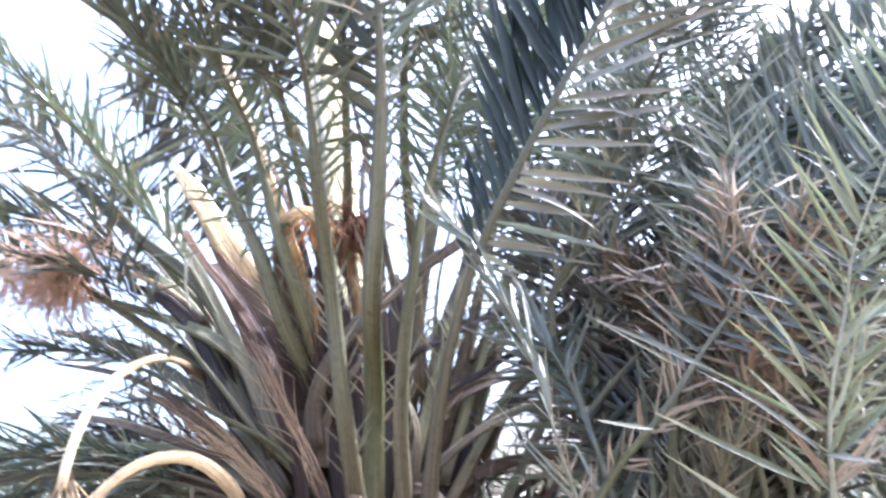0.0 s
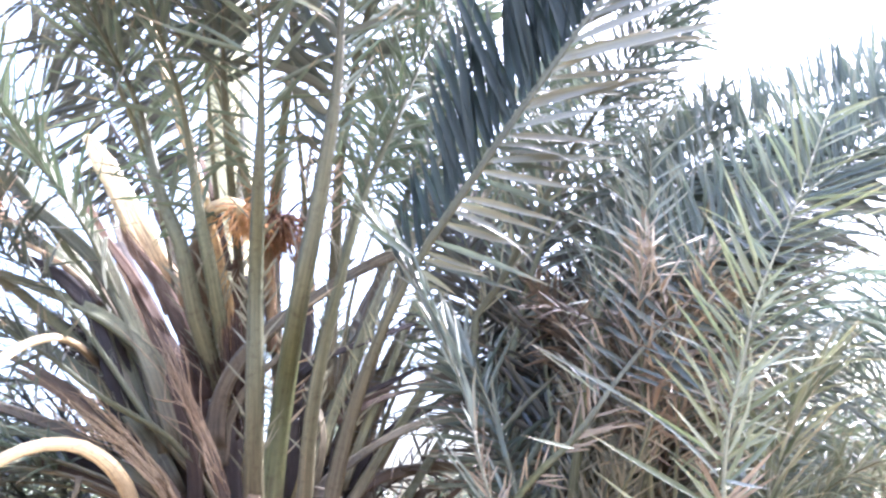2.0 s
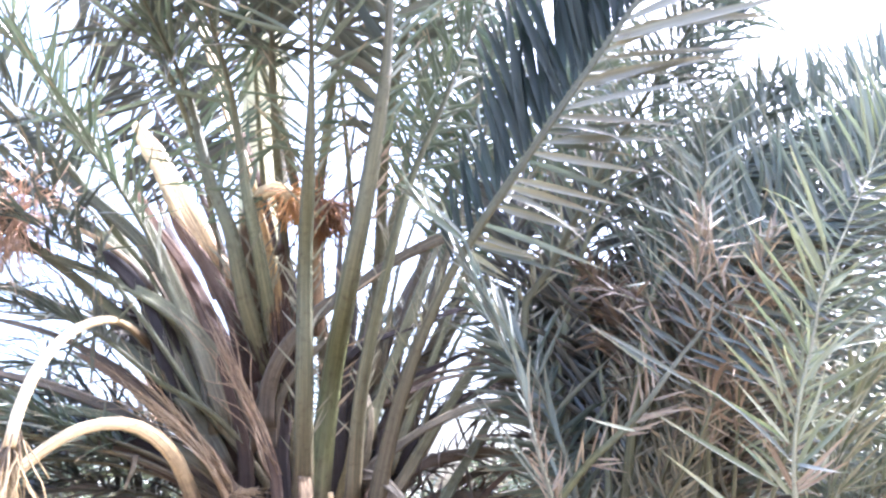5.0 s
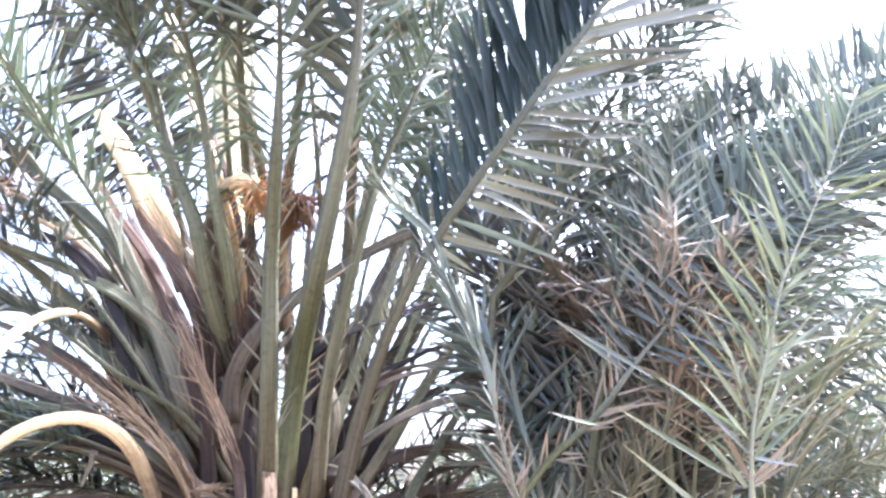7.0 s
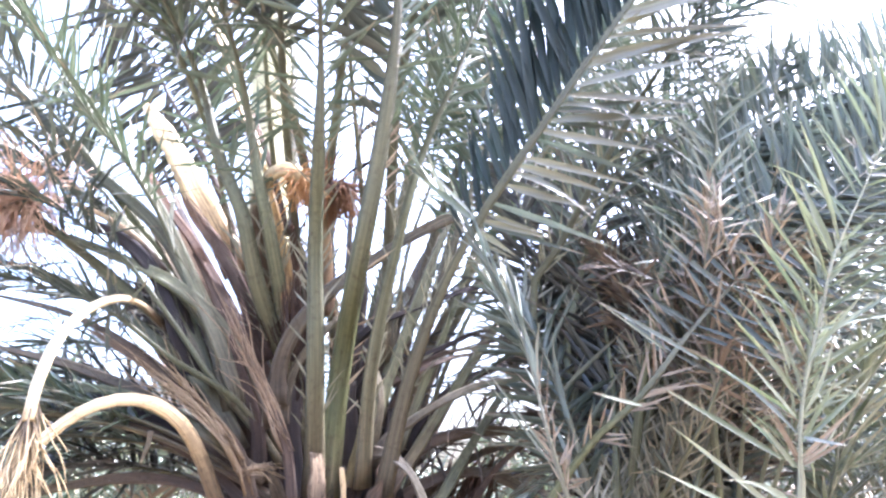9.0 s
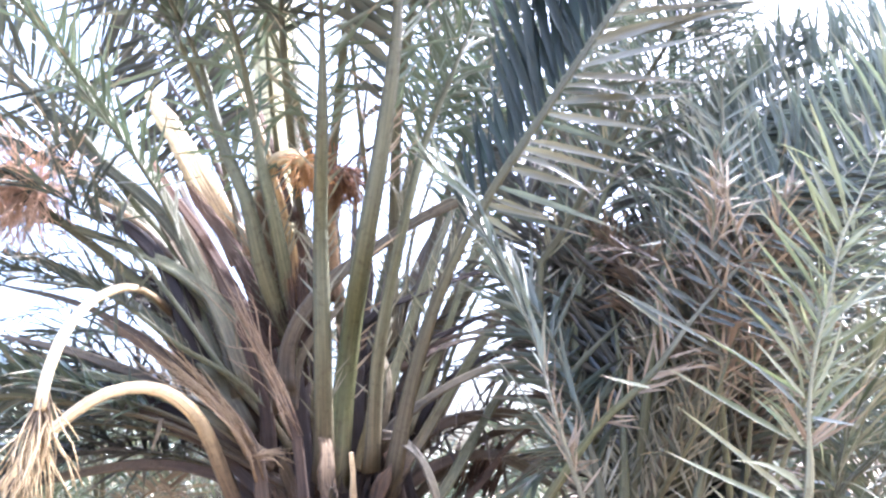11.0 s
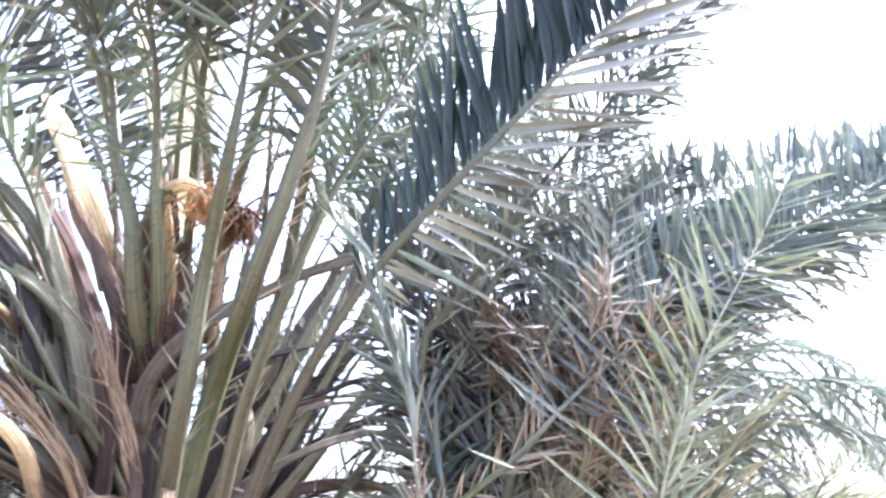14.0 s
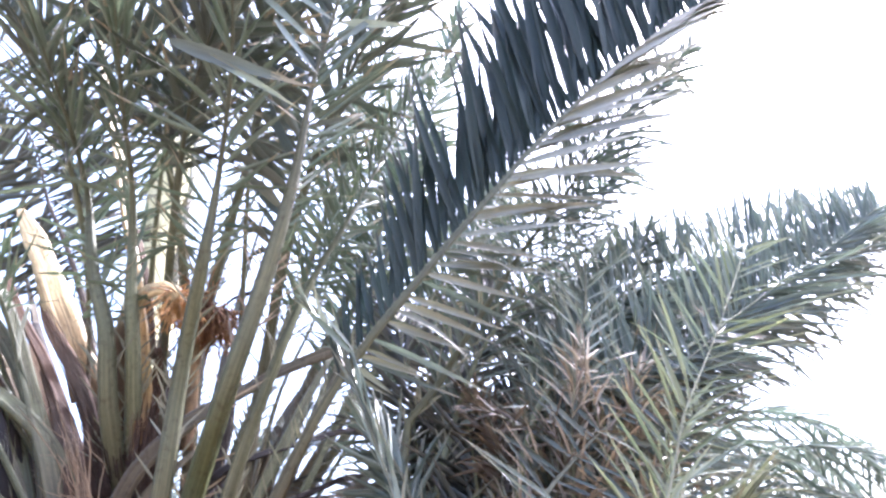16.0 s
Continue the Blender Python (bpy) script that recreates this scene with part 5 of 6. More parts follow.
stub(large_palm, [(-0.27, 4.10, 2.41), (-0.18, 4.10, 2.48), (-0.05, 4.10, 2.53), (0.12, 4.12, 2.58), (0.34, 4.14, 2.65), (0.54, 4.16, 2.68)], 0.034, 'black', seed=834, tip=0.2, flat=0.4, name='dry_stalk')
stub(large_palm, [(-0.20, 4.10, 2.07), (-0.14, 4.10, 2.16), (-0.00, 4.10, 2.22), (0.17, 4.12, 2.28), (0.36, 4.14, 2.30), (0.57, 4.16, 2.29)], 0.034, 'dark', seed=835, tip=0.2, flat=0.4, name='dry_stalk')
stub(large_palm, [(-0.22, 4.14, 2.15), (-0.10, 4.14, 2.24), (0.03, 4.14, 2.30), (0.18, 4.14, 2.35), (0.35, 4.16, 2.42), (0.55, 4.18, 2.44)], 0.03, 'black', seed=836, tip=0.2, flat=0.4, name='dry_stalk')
stub(large_palm, [(-0.70, 4.06, 2.25), (-0.79, 4.07, 2.44), (-0.88, 4.08, 2.62), (-0.99, 4.09, 2.81), (-1.12, 4.10, 3.04), (-1.25, 4.12, 3.24), (-1.39, 4.14, 3.48)], 0.06, 'rust', seed=837, tip=0.4, flat=0.4, name='old_sheath')
stub(large_palm, [(-0.37, 4.02, 3.19), (-0.25, 3.97, 3.30), (-0.14, 3.92, 3.33), (-0.03, 3.87, 3.36), (0.02, 3.85, 3.37)], 0.02, 'black', seed=838, tip=0.9, flat=0.6, name='cut_stalk', label='blackened cut bunch stalk')
stub(large_palm, [(-0.19, 3.95, 3.31), (-0.09, 3.90, 3.36), (0.02, 3.86, 3.45)], 0.018, 'black', seed=839, tip=0.9, flat=0.6, name='cut_stalk', label='blackened cut bunch stalk')
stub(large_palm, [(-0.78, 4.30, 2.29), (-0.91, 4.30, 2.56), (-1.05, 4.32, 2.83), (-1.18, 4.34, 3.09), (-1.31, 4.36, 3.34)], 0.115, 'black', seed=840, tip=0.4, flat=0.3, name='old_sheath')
# fruit bunches
bunch(large_palm, [(-1.21, 4.10, 2.55), (-1.23, 3.85, 2.59), (-1.26, 3.66, 2.57), (-1.31, 3.48, 2.46), (-1.32, 3.32, 2.29), (-1.31, 3.22, 2.12), (-1.29, 3.16, 1.98)], 0.05, 'tan', 'tan', 70, 0.42, 0.8, 0.16, 1, 'tan bunch stalk arching over with bare hanging strands')
bunch(large_palm, [(-0.85, 4.00, 1.61), (-0.89, 3.92, 1.74), (-0.93, 3.84, 1.89), (-0.98, 3.76, 2.01), (-1.08, 3.70, 2.10), (-1.19, 3.64, 2.12), (-1.31, 3.58, 2.08), (-1.44, 3.54, 1.97), (-1.53, 3.50, 1.84), (-1.59, 3.48, 1.75)], 0.056, 'tan', 'tan', 60, 0.42, 0.8, 0.16, 2, 'tan bunch stalk arching over with bare hanging strands')
bunch(large_palm, [(-1.24, 4.10, 2.86), (-1.39, 4.06, 3.05), (-1.65, 4.02, 3.22), (-1.86, 3.97, 3.26), (-1.97, 3.92, 3.25)], 0.03, 'tan', 'salmon', 620, 0.40, 0.25, 1.0, 3, 'rust-coloured fruit bunch of bare branched strands', thick=0.004)
bunch(large_palm, [(-0.63, 4.16, 2.29), (-0.67, 4.08, 2.62), (-0.68, 3.89, 2.88), (-0.68, 3.79, 2.97), (-0.67, 3.75, 3.07), (-0.63, 3.71, 3.15), (-0.54, 3.66, 3.17), (-0.47, 3.64, 3.13), (-0.45, 3.63, 3.09)], 0.1, 'hook', 'orange', 110, 0.19, 0.65, 0.5, 4, 'orange fruit bunch of bare kinked strands', thick=0.005)
bunch(large_palm, [(-0.39, 4.07, 2.54), (-0.39, 4.02, 2.89), (-0.40, 3.97, 3.16), (-0.37, 3.92, 3.21), (-0.32, 3.90, 3.18)], 0.05, 'brown', 'red', 240, 0.26, 0.55, 0.7, 5, 'rust-brown fruit bunch of bare kinked strands', thick=0.005)
stub(large_palm, [(-0.54, 4.06, 2.32), (-0.55, 3.99, 2.70), (-0.55, 3.90, 2.98)], 0.065, 'rust', seed=42, tip=0.2)
stub(large_palm, [(-0.71, 4.06, 2.33), (-0.82, 4.03, 2.68), (-0.95, 4.03, 2.94), (-1.10, 4.04, 3.17), (-1.17, 4.05, 3.31)], 0.08, 'rust', seed=43, tip=0.1, flat=0.35)

# fronds on the far side of the large palm, and its cut leaf feet
back = random.Random(8)
for i in range(20):
    a = radians(78 + 120 * i / 19 + back.uniform(-8, 8))
    lift = back.choice((0.1, 0.2, 0.35, 0.55, 0.35, 1.1) if a < 2.0 else (0.0, 0.05, 0.1))
    ox, oy, oz = large_palm.location
    dx, dy = math.cos(a), math.sin(a)
    reach = 2.3 - 1.1 * lift
    pts = [(ox + dx * 0.12, oy + dy * 0.12, oz), (ox + dx * reach * 0.35, oy + dy * reach * 0.35, oz + 0.35 + 0.75 * lift),
           (ox + dx * reach * 0.75, oy + dy * reach * 0.75, oz + 0.45 + 1.6 * lift), (ox + dx * reach * 1.2, oy + dy * reach * 1.2, oz + 0.2 + 2.0 * lift)]
    kind = back.choice(("green", "blue", "olive", "green", "dark"))
    frond(large_palm, pts, wide=0.08, bare=0.3, leaf=0.42, pairs=50, leaf_wide=0.022, colour=kind, droop=0.15 + 0.25 * (lift < 0.4), seed=200 + i, ragged=0.2, spines=False)
for i in range(46):
    a = radians(137.5 * i)
    ox, oy, oz = large_palm.location
    dx, dy = math.cos(a), math.sin(a)
    r, z, h = back.uniform(0.12, 0.26), oz + back.uniform(-0.6, -0.15), back.uniform(0.25, 0.45)
    lean = back.uniform(0.05, 0.25)
    line = [(ox + dx * r, oy + dy * r, z), (ox + dx * (r + lean * 0.35), oy + dy * (r + lean * 0.35), z + h * 0.5), (ox + dx * (r + lean), oy + dy * (r + lean), z + h)]
    if i % 2:
        stub(large_palm, line, back.uniform(0.05, 0.09), back.choice(("umber", "dark", "black")), "leaf_foot", seed=300 + i, tip=0.04, flat=0.25)
    else:
        fray(large_palm, line, back.uniform(0.06, 0.1), 26, back.choice(("umber", "dark", "black")), 300 + i)


# ---- the second palm ----
second_palm = palm_at(0.90, 3.42, 1.1, "dense date palm with drooping green and browning fronds")
trunk(second_palm, -1.1, 0.32, 0.26, random.Random(4))
silver_frond = frond(second_palm, [(0.51, 3.08, 1.35), (0.47, 3.06, 1.55), (0.43, 3.06, 1.79), (0.41, 3.13, 2.08), (0.33, 3.20, 2.38), (0.25, 3.30, 2.67), (0.09, 3.34, 2.94)], wide=0.03, bare=0.35, seed=31, colour='silver', leaf=0.32, open_at=14, open_tip=8, leaf_wide=0.022, singly=True, pairs=34, stalk='silver')
frond(second_palm, [(0.35, 3.30, 1.47), (0.57, 3.12, 1.73), (0.73, 2.97, 1.86), (0.93, 2.96, 2.05), (1.14, 2.95, 2.22), (1.39, 2.91, 2.38), (1.74, 2.88, 2.61)], wide=0.036, bare=0.4, seed=32, colour='dusk', stalk='lime', leaf=0.36, droop=0.05, pairs=36, ragged=0.25, open_at=88, open_tip=60, face=(0, -0.95, 0.3), flatness=0.7, wild=0.6, vee=0, missing=0.3, leaf_wide=0.018)
fresh_frond = frond(second_palm, [(0.93, 2.62, 1.44), (0.97, 2.62, 1.54), (1.00, 2.62, 1.65), (1.04, 2.62, 1.76), (1.09, 2.62, 1.86), (1.17, 2.62, 2.00), (1.25, 2.62, 2.15), (1.42, 2.62, 2.37), (1.51, 2.62, 2.49), (1.63, 2.62, 2.66), (1.76, 2.62, 2.85)], wide=0.024, bare=0.1, seed=33, colour='mild', stalk='silver', ragged=0.1, leaf=0.42, open_at=56, open_tip=34, singly=True, pairs=26, leaf_wide=0.0135, vee=14, face=(0, -0.95, 0.3), wild=0.7, flatness=0.7, broad=-1, open_other=44, long_broad=0.95, start=0.55, curved=0.1)
curtain_frond = frond(second_palm, [(0.68, 3.39, 1.33), (1.00, 3.16, 2.39), (1.32, 3.13, 2.49), (1.60, 3.08, 2.58), (1.87, 3.04, 2.71), (2.21, 3.00, 2.91), (2.61, 2.97, 3.14), (2.99, 2.95, 3.39)], wide=0.05, seed=34, colour='haze', leaf=0.52, singly=True, pairs=120, open_at=50, open_tip=66, leaf_wide=0.019, face=(0, -0.95, 0.3), vee=0, wild=1.4, flatness=0.5, bare=0.38, ragged=0.16, broad=-1, open_other=44, open_other_tip=46, other_long=1.05, stalk='sap', lean=(-0.05, -0.1, 1.0), droop=0.1, twice=1)
lone_leaflet(curtain_frond, second_palm, (2.86, 2.97, 3.25), (2.95, 2.95, 3.61), 0.045, 'haze', 1)
lone_leaflet(curtain_frond, second_palm, (2.92, 2.97, 3.27), (3.06, 2.95, 3.61), 0.045, 'haze', 1)
lone_leaflet(curtain_frond, second_palm, (2.72, 2.97, 3.22), (2.83, 2.95, 3.46), 0.04, 'haze', 1)
lone_leaflet(curtain_frond, second_palm, (2.97, 2.97, 3.29), (3.04, 2.95, 3.45), 0.035, 'haze', 1)
lone_leaflet(curtain_frond, second_palm, (2.62, 2.97, 3.20), (2.72, 2.95, 3.41), 0.035, 'haze', 1)
upright_frond = frond(second_palm, [(0.68, 3.39, 1.33), (1.01, 3.06, 2.01), (1.06, 3.04, 2.20), (1.15, 3.06, 2.47), (1.27, 3.08, 2.84), (1.35, 3.06, 3.23), (1.45, 3.09, 3.65), (1.53, 3.11, 3.98)], wide=0.03, bare=0.43, seed=35, colour='silver', stalk='green', leaf=0.34, pairs=26, open_at=48, open_tip=34, face=(0, -0.95, 0.3), flatness=0.6, leaf_wide=0.015)
frond(second_palm, [(0.68, 3.39, 1.33), (0.50, 3.39, 2.27), (0.67, 3.31, 2.57), (0.84, 3.23, 2.83), (1.10, 3.16, 3.18), (1.27, 3.07, 3.38), (1.59, 2.99, 3.80), (1.93, 2.97, 4.17), (2.31, 2.95, 4.57)], wide=0.05, bare=0.48, seed=36, colour='haze', leaf=0.46, face=(0, -0.9, 0.4), pairs=104, leaf_wide=0.019, stalk='sap', ragged=0.25, wild=1.3, curved=0.35)
frond(second_palm, [(0.68, 3.39, 1.33), (1.11, 3.28, 1.23), (1.13, 3.29, 1.40), (1.13, 3.31, 1.68), (1.13, 3.34, 2.02), (1.18, 3.36, 2.35), (1.27, 3.38, 2.60)], wide=0.05, bare=0.4, seed=37, colour='dusk', leaf=0.46, leaf_wide=0.022, pairs=50, ragged=0.5, droop=0.4, stalk='sap')
frond(second_palm, [(0.68, 3.39, 1.33), (0.99, 3.28, 1.94), (0.95, 3.35, 2.17), (0.89, 3.42, 2.44), (0.76, 3.48, 2.63)], wide=0.05, bare=0.53, seed=40, colour='russet', stalk='green', leaf=0.26, leaf_wide=0.02, pairs=40, ragged=0.6, droop=0.4)
frond(second_palm, [(0.68, 3.39, 1.33), (1.00, 3.13, 1.99), (1.10, 3.10, 2.22), (1.15, 3.06, 2.43), (1.20, 3.08, 2.67)], wide=0.04, bare=0.57, seed=41, colour='dry', stalk='green', leaf=0.2, leaf_wide=0.016, pairs=40, ragged=0.5, droop=0.4, open_at=30)
frond(second_palm, [(0.68, 3.39, 1.33), (0.94, 3.24, 2.01), (1.25, 3.20, 2.24), (1.49, 3.16, 2.39), (1.71, 3.17, 2.48)], wide=0.04, bare=0.5, seed=42, colour='russet', leaf=0.3, leaf_wide=0.018, pairs=40, ragged=0.5, droop=0.5, stalk='sap')
frond(second_palm, [(0.56, 3.19, 1.37), (0.57, 3.21, 1.61), (0.55, 3.28, 1.89), (0.50, 3.35, 2.16), (0.38, 3.42, 2.43)], wide=0.06, bare=0.2, seed=43, colour='blue', leaf=0.42, leaf_wide=0.024, pairs=50, ragged=0.4, face=(0, 0.9, 0.4), stalk='sap')
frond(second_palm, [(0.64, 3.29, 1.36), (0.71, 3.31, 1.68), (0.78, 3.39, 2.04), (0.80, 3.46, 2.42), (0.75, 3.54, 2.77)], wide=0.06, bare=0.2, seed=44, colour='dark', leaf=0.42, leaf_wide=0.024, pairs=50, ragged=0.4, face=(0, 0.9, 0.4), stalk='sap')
frond(second_palm, [(0.82, 3.19, 1.35), (0.97, 3.21, 1.63), (1.18, 3.23, 1.95), (1.42, 3.20, 2.23), (1.69, 3.16, 2.43)], wide=0.06, bare=0.15, seed=45, colour='dusk', leaf=0.42, leaf_wide=0.022, pairs=50, ragged=0.5, droop=0.4, stalk='sap')
frond(second_palm, [(1.37, 3.39, 1.29), (1.56, 3.41, 1.59), (1.79, 3.43, 1.90), (2.07, 3.45, 2.16)], wide=0.06, bare=0.15, seed=46, colour='olive', leaf=0.42, leaf_wide=0.022, pairs=50, ragged=0.4, droop=0.3, stalk='sap')
frond(second_palm, [(0.68, 3.39, 1.33), (0.87, 3.40, 2.18), (1.39, 3.38, 2.89), (1.79, 3.35, 3.10), (2.18, 3.30, 3.27), (2.62, 3.22, 3.38), (2.97, 3.15, 3.46), (3.28, 3.14, 3.56)], wide=0.05, bare=0.32, seed=47, colour='haze', leaf=0.5, pairs=190, open_at=48, open_tip=68, leaf_wide=0.02, face=(0, -0.95, 0.3), vee=0, wild=0.8, flatness=0.5, ragged=0.2, broad=-1, open_other=64, open_other_tip=50, stalk='sap', lean=(0.05, 0.05, 1.0), twice=1)
frond(second_palm, [(0.68, 3.39, 1.33), (0.92, 3.02, 1.75), (1.07, 2.99, 1.99), (1.24, 3.00, 2.20), (1.45, 3.01, 2.33)], wide=0.03, bare=0.52, seed=75, colour='dry', leaf=0.24, leaf_wide=0.014, pairs=46, ragged=0.6, droop=0.5, wild=1.6, stalk='sap')
frond(second_palm, [(0.68, 3.39, 1.33), (0.91, 3.17, 1.77), (1.00, 3.16, 1.99), (1.10, 3.15, 2.19), (1.26, 3.11, 2.37)], wide=0.03, bare=0.52, seed=76, colour='russet', leaf=0.2, leaf_wide=0.016, pairs=36, ragged=0.6, droop=0.5, wild=1.6, stalk='sap')
frond(second_palm, [(0.68, 3.39, 1.33), (0.83, 3.28, 1.91), (0.87, 3.32, 2.15), (0.87, 3.34, 2.37), (0.79, 3.35, 2.53)], wide=0.03, bare=0.56, seed=77, colour='russet', leaf=0.2, leaf_wide=0.018, pairs=34, ragged=0.6, droop=0.4, wild=1.6, stalk='sap')
# Back fronds coloured dark to stand for shade within the palm.
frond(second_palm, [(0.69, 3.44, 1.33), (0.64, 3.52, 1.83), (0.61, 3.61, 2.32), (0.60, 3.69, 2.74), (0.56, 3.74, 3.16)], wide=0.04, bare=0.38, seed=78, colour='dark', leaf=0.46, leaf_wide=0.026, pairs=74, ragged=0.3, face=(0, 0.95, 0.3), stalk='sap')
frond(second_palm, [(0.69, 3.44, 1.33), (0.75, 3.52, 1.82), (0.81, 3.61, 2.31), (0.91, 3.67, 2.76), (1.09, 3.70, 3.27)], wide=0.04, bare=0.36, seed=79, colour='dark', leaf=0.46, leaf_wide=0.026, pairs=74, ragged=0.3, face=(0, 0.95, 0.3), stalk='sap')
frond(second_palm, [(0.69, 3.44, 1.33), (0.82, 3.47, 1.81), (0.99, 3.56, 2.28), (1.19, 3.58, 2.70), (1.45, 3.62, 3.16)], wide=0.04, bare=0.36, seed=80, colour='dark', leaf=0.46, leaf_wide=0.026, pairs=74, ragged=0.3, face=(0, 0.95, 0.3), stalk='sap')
frond(second_palm, [(0.68, 3.39, 1.33), (1.01, 3.44, 2.08), (1.25, 3.44, 2.40), (1.58, 3.44, 2.70), (2.04, 3.40, 2.90), (2.40, 3.36, 3.02)], wide=0.05, bare=0.32, seed=50, colour='blue', leaf=0.42, pairs=130, open_at=48, open_tip=62, leaf_wide=0.024, face=(0, -0.95, 0.3), vee=0, wild=0.8, flatness=0.5, ragged=0.2, stalk='sap')
frond(second_palm, [(0.68, 3.39, 1.33), (0.62, 3.44, 2.03), (0.73, 3.46, 2.41), (0.90, 3.49, 2.77), (1.20, 3.52, 3.16), (1.60, 3.50, 3.61), (2.04, 3.49, 4.22)], wide=0.05, bare=0.33, seed=48, colour='blue', leaf=0.5, pairs=60, leaf_wide=0.026, face=(0, -0.95, 0.3), flatness=0.5, ragged=0.2, stalk='sap')
frond(second_palm, [(0.68, 3.39, 1.33), (1.01, 3.33, 1.99), (1.18, 3.36, 2.32), (1.40, 3.33, 2.67), (1.63, 3.31, 3.02), (1.90, 3.34, 3.47)], wide=0.05, bare=0.37, seed=49, colour='blue', leaf=0.5, pairs=60, leaf_wide=0.024, face=(0, 0.95, 0.3), ragged=0.3, stalk='sap')
frond(second_palm, [(0.90, 3.42, 1.33), (0.98, 3.30, 2.21), (1.21, 3.30, 2.48), (1.51, 3.28, 2.70), (1.89, 3.25, 2.85), (2.22, 3.22, 2.88)], wide=0.045, bare=0.4, seed=750, colour='haze', leaf=0.4, pairs=84, open_at=55, open_tip=40, leaf_wide=0.018, ragged=0.4, wild=1.5, curved=0.4, droop=0.2, stalk='sap', face=(0, -0.95, 0.3))
frond(second_palm, [(0.90, 3.42, 1.33), (1.04, 3.20, 2.08), (1.32, 3.20, 2.35), (1.62, 3.18, 2.53), (1.90, 3.15, 2.59)], wide=0.045, bare=0.4, seed=751, colour='dusk', leaf=0.4, pairs=84, open_at=55, open_tip=40, leaf_wide=0.018, ragged=0.4, wild=1.5, curved=0.4, droop=0.2, stalk='sap', face=(0, -0.95, 0.3))
frond(second_palm, [(0.90, 3.42, 1.33), (1.21, 3.25, 1.99), (1.47, 3.25, 2.21), (1.72, 3.22, 2.40), (1.90, 3.20, 2.48)], wide=0.045, bare=0.4, seed=752, colour='haze', leaf=0.4, pairs=84, open_at=55, open_tip=40, leaf_wide=0.018, ragged=0.4, wild=1.5, curved=0.4, droop=0.2, stalk='sap', face=(0, -0.95, 0.3))

# dry straws and bright young leaves in the second palm
frond(second_palm, [(1.00, 3.30, 1.20), (1.12, 3.00, 1.95), (1.13, 2.96, 2.19), (1.13, 2.95, 2.38), (1.14, 2.95, 2.58)], wide=0.026, bare=0.4, seed=770, colour='dry', leaf=0.24, pairs=22, open_at=48, open_tip=30, leaf_wide=0.012, ragged=0.5, wild=1.8, curved=0.45, droop=0.2, stalk='sap', face=(0, -0.95, 0.3), spines=False)
frond(second_palm, [(1.00, 3.30, 1.20), (1.28, 2.98, 2.00), (1.27, 2.95, 2.22), (1.30, 2.94, 2.38), (1.40, 2.93, 2.49)], wide=0.026, bare=0.4, seed=771, colour='dry', leaf=0.22, pairs=26, open_at=48, open_tip=30, leaf_wide=0.012, ragged=0.5, wild=1.8, curved=0.45, droop=0.2, stalk='sap', face=(0, -0.95, 0.3), spines=False)
frond(second_palm, [(1.00, 3.30, 1.20), (1.01, 3.00, 2.04), (1.04, 2.98, 2.25), (1.09, 2.97, 2.43), (1.16, 2.97, 2.63)], wide=0.026, bare=0.4, seed=772, colour='dry', leaf=0.22, pairs=14, open_at=48, open_tip=30, leaf_wide=0.012, ragged=0.5, wild=1.8, curved=0.45, droop=0.2, stalk='sap', face=(0, -0.95, 0.3), spines=False)
frond(second_palm, [(1.00, 3.30, 1.20), (1.01, 3.05, 2.13), (0.89, 3.02, 2.24), (0.77, 3.00, 2.30), (0.65, 2.98, 2.33)], wide=0.026, bare=0.4, seed=773, colour='russet', leaf=0.2, pairs=34, open_at=48, open_tip=30, leaf_wide=0.012, ragged=0.5, wild=1.8, curved=0.45, droop=0.2, stalk='sap', face=(0, -0.95, 0.3), spines=False)
frond(second_palm, [(1.00, 3.30, 1.20), (1.24, 2.90, 1.84), (1.29, 2.88, 2.01), (1.39, 2.87, 2.17), (1.51, 2.86, 2.28)], wide=0.026, bare=0.4, seed=775, colour='fresh', leaf=0.24, pairs=34, open_at=48, open_tip=30, leaf_wide=0.012, ragged=0.5, wild=1.8, curved=0.45, droop=0.2, stalk='plain', face=(0, -0.95, 0.3), spines=False)

# single leaflets that stand out of the second palm, the palest as painted highlights
lone_leaflet(fresh_frond, second_palm, (0.87, 2.80, 1.93), (0.56, 2.75, 2.15), 0.014, 'haze', 1)
lone_leaflet(fresh_frond, second_palm, (0.78, 2.80, 1.96), (0.56, 2.75, 2.14), 0.010, 'olive', 2)
lone_leaflet(fresh_frond, second_palm, (1.02, 2.55, 2.01), (0.85, 2.50, 2.11), 0.008, 'haze', 8)
lone_leaflet(fresh_frond, second_palm, (0.99, 2.55, 1.91), (0.90, 2.50, 2.08), 0.009, 'fresh', 0)
lone_leaflet(fresh_frond, second_palm, (0.98, 2.55, 1.78), (0.89, 2.50, 1.94), 0.012, 'fresh', 1)
lone_leaflet(fresh_frond, second_palm, (0.97, 2.55, 1.72), (0.84, 2.50, 1.89), 0.012, 'fresh', 2)
lone_leaflet(fresh_frond, second_palm, (0.96, 2.55, 1.68), (0.76, 2.50, 1.96), 0.014, 'haze', 8)
lone_leaflet(fresh_frond, second_palm, (0.91, 2.55, 1.62), (0.61, 2.50, 1.82), 0.017, 'mild', 0)
lone_leaflet(fresh_frond, second_palm, (0.88, 2.55, 1.48), (0.62, 2.50, 1.74), 0.014, 'fresh', 1)
lone_leaflet(fresh_frond, second_palm, (0.85, 2.55, 1.47), (0.55, 2.50, 1.63), 0.014, 'fresh', 2)
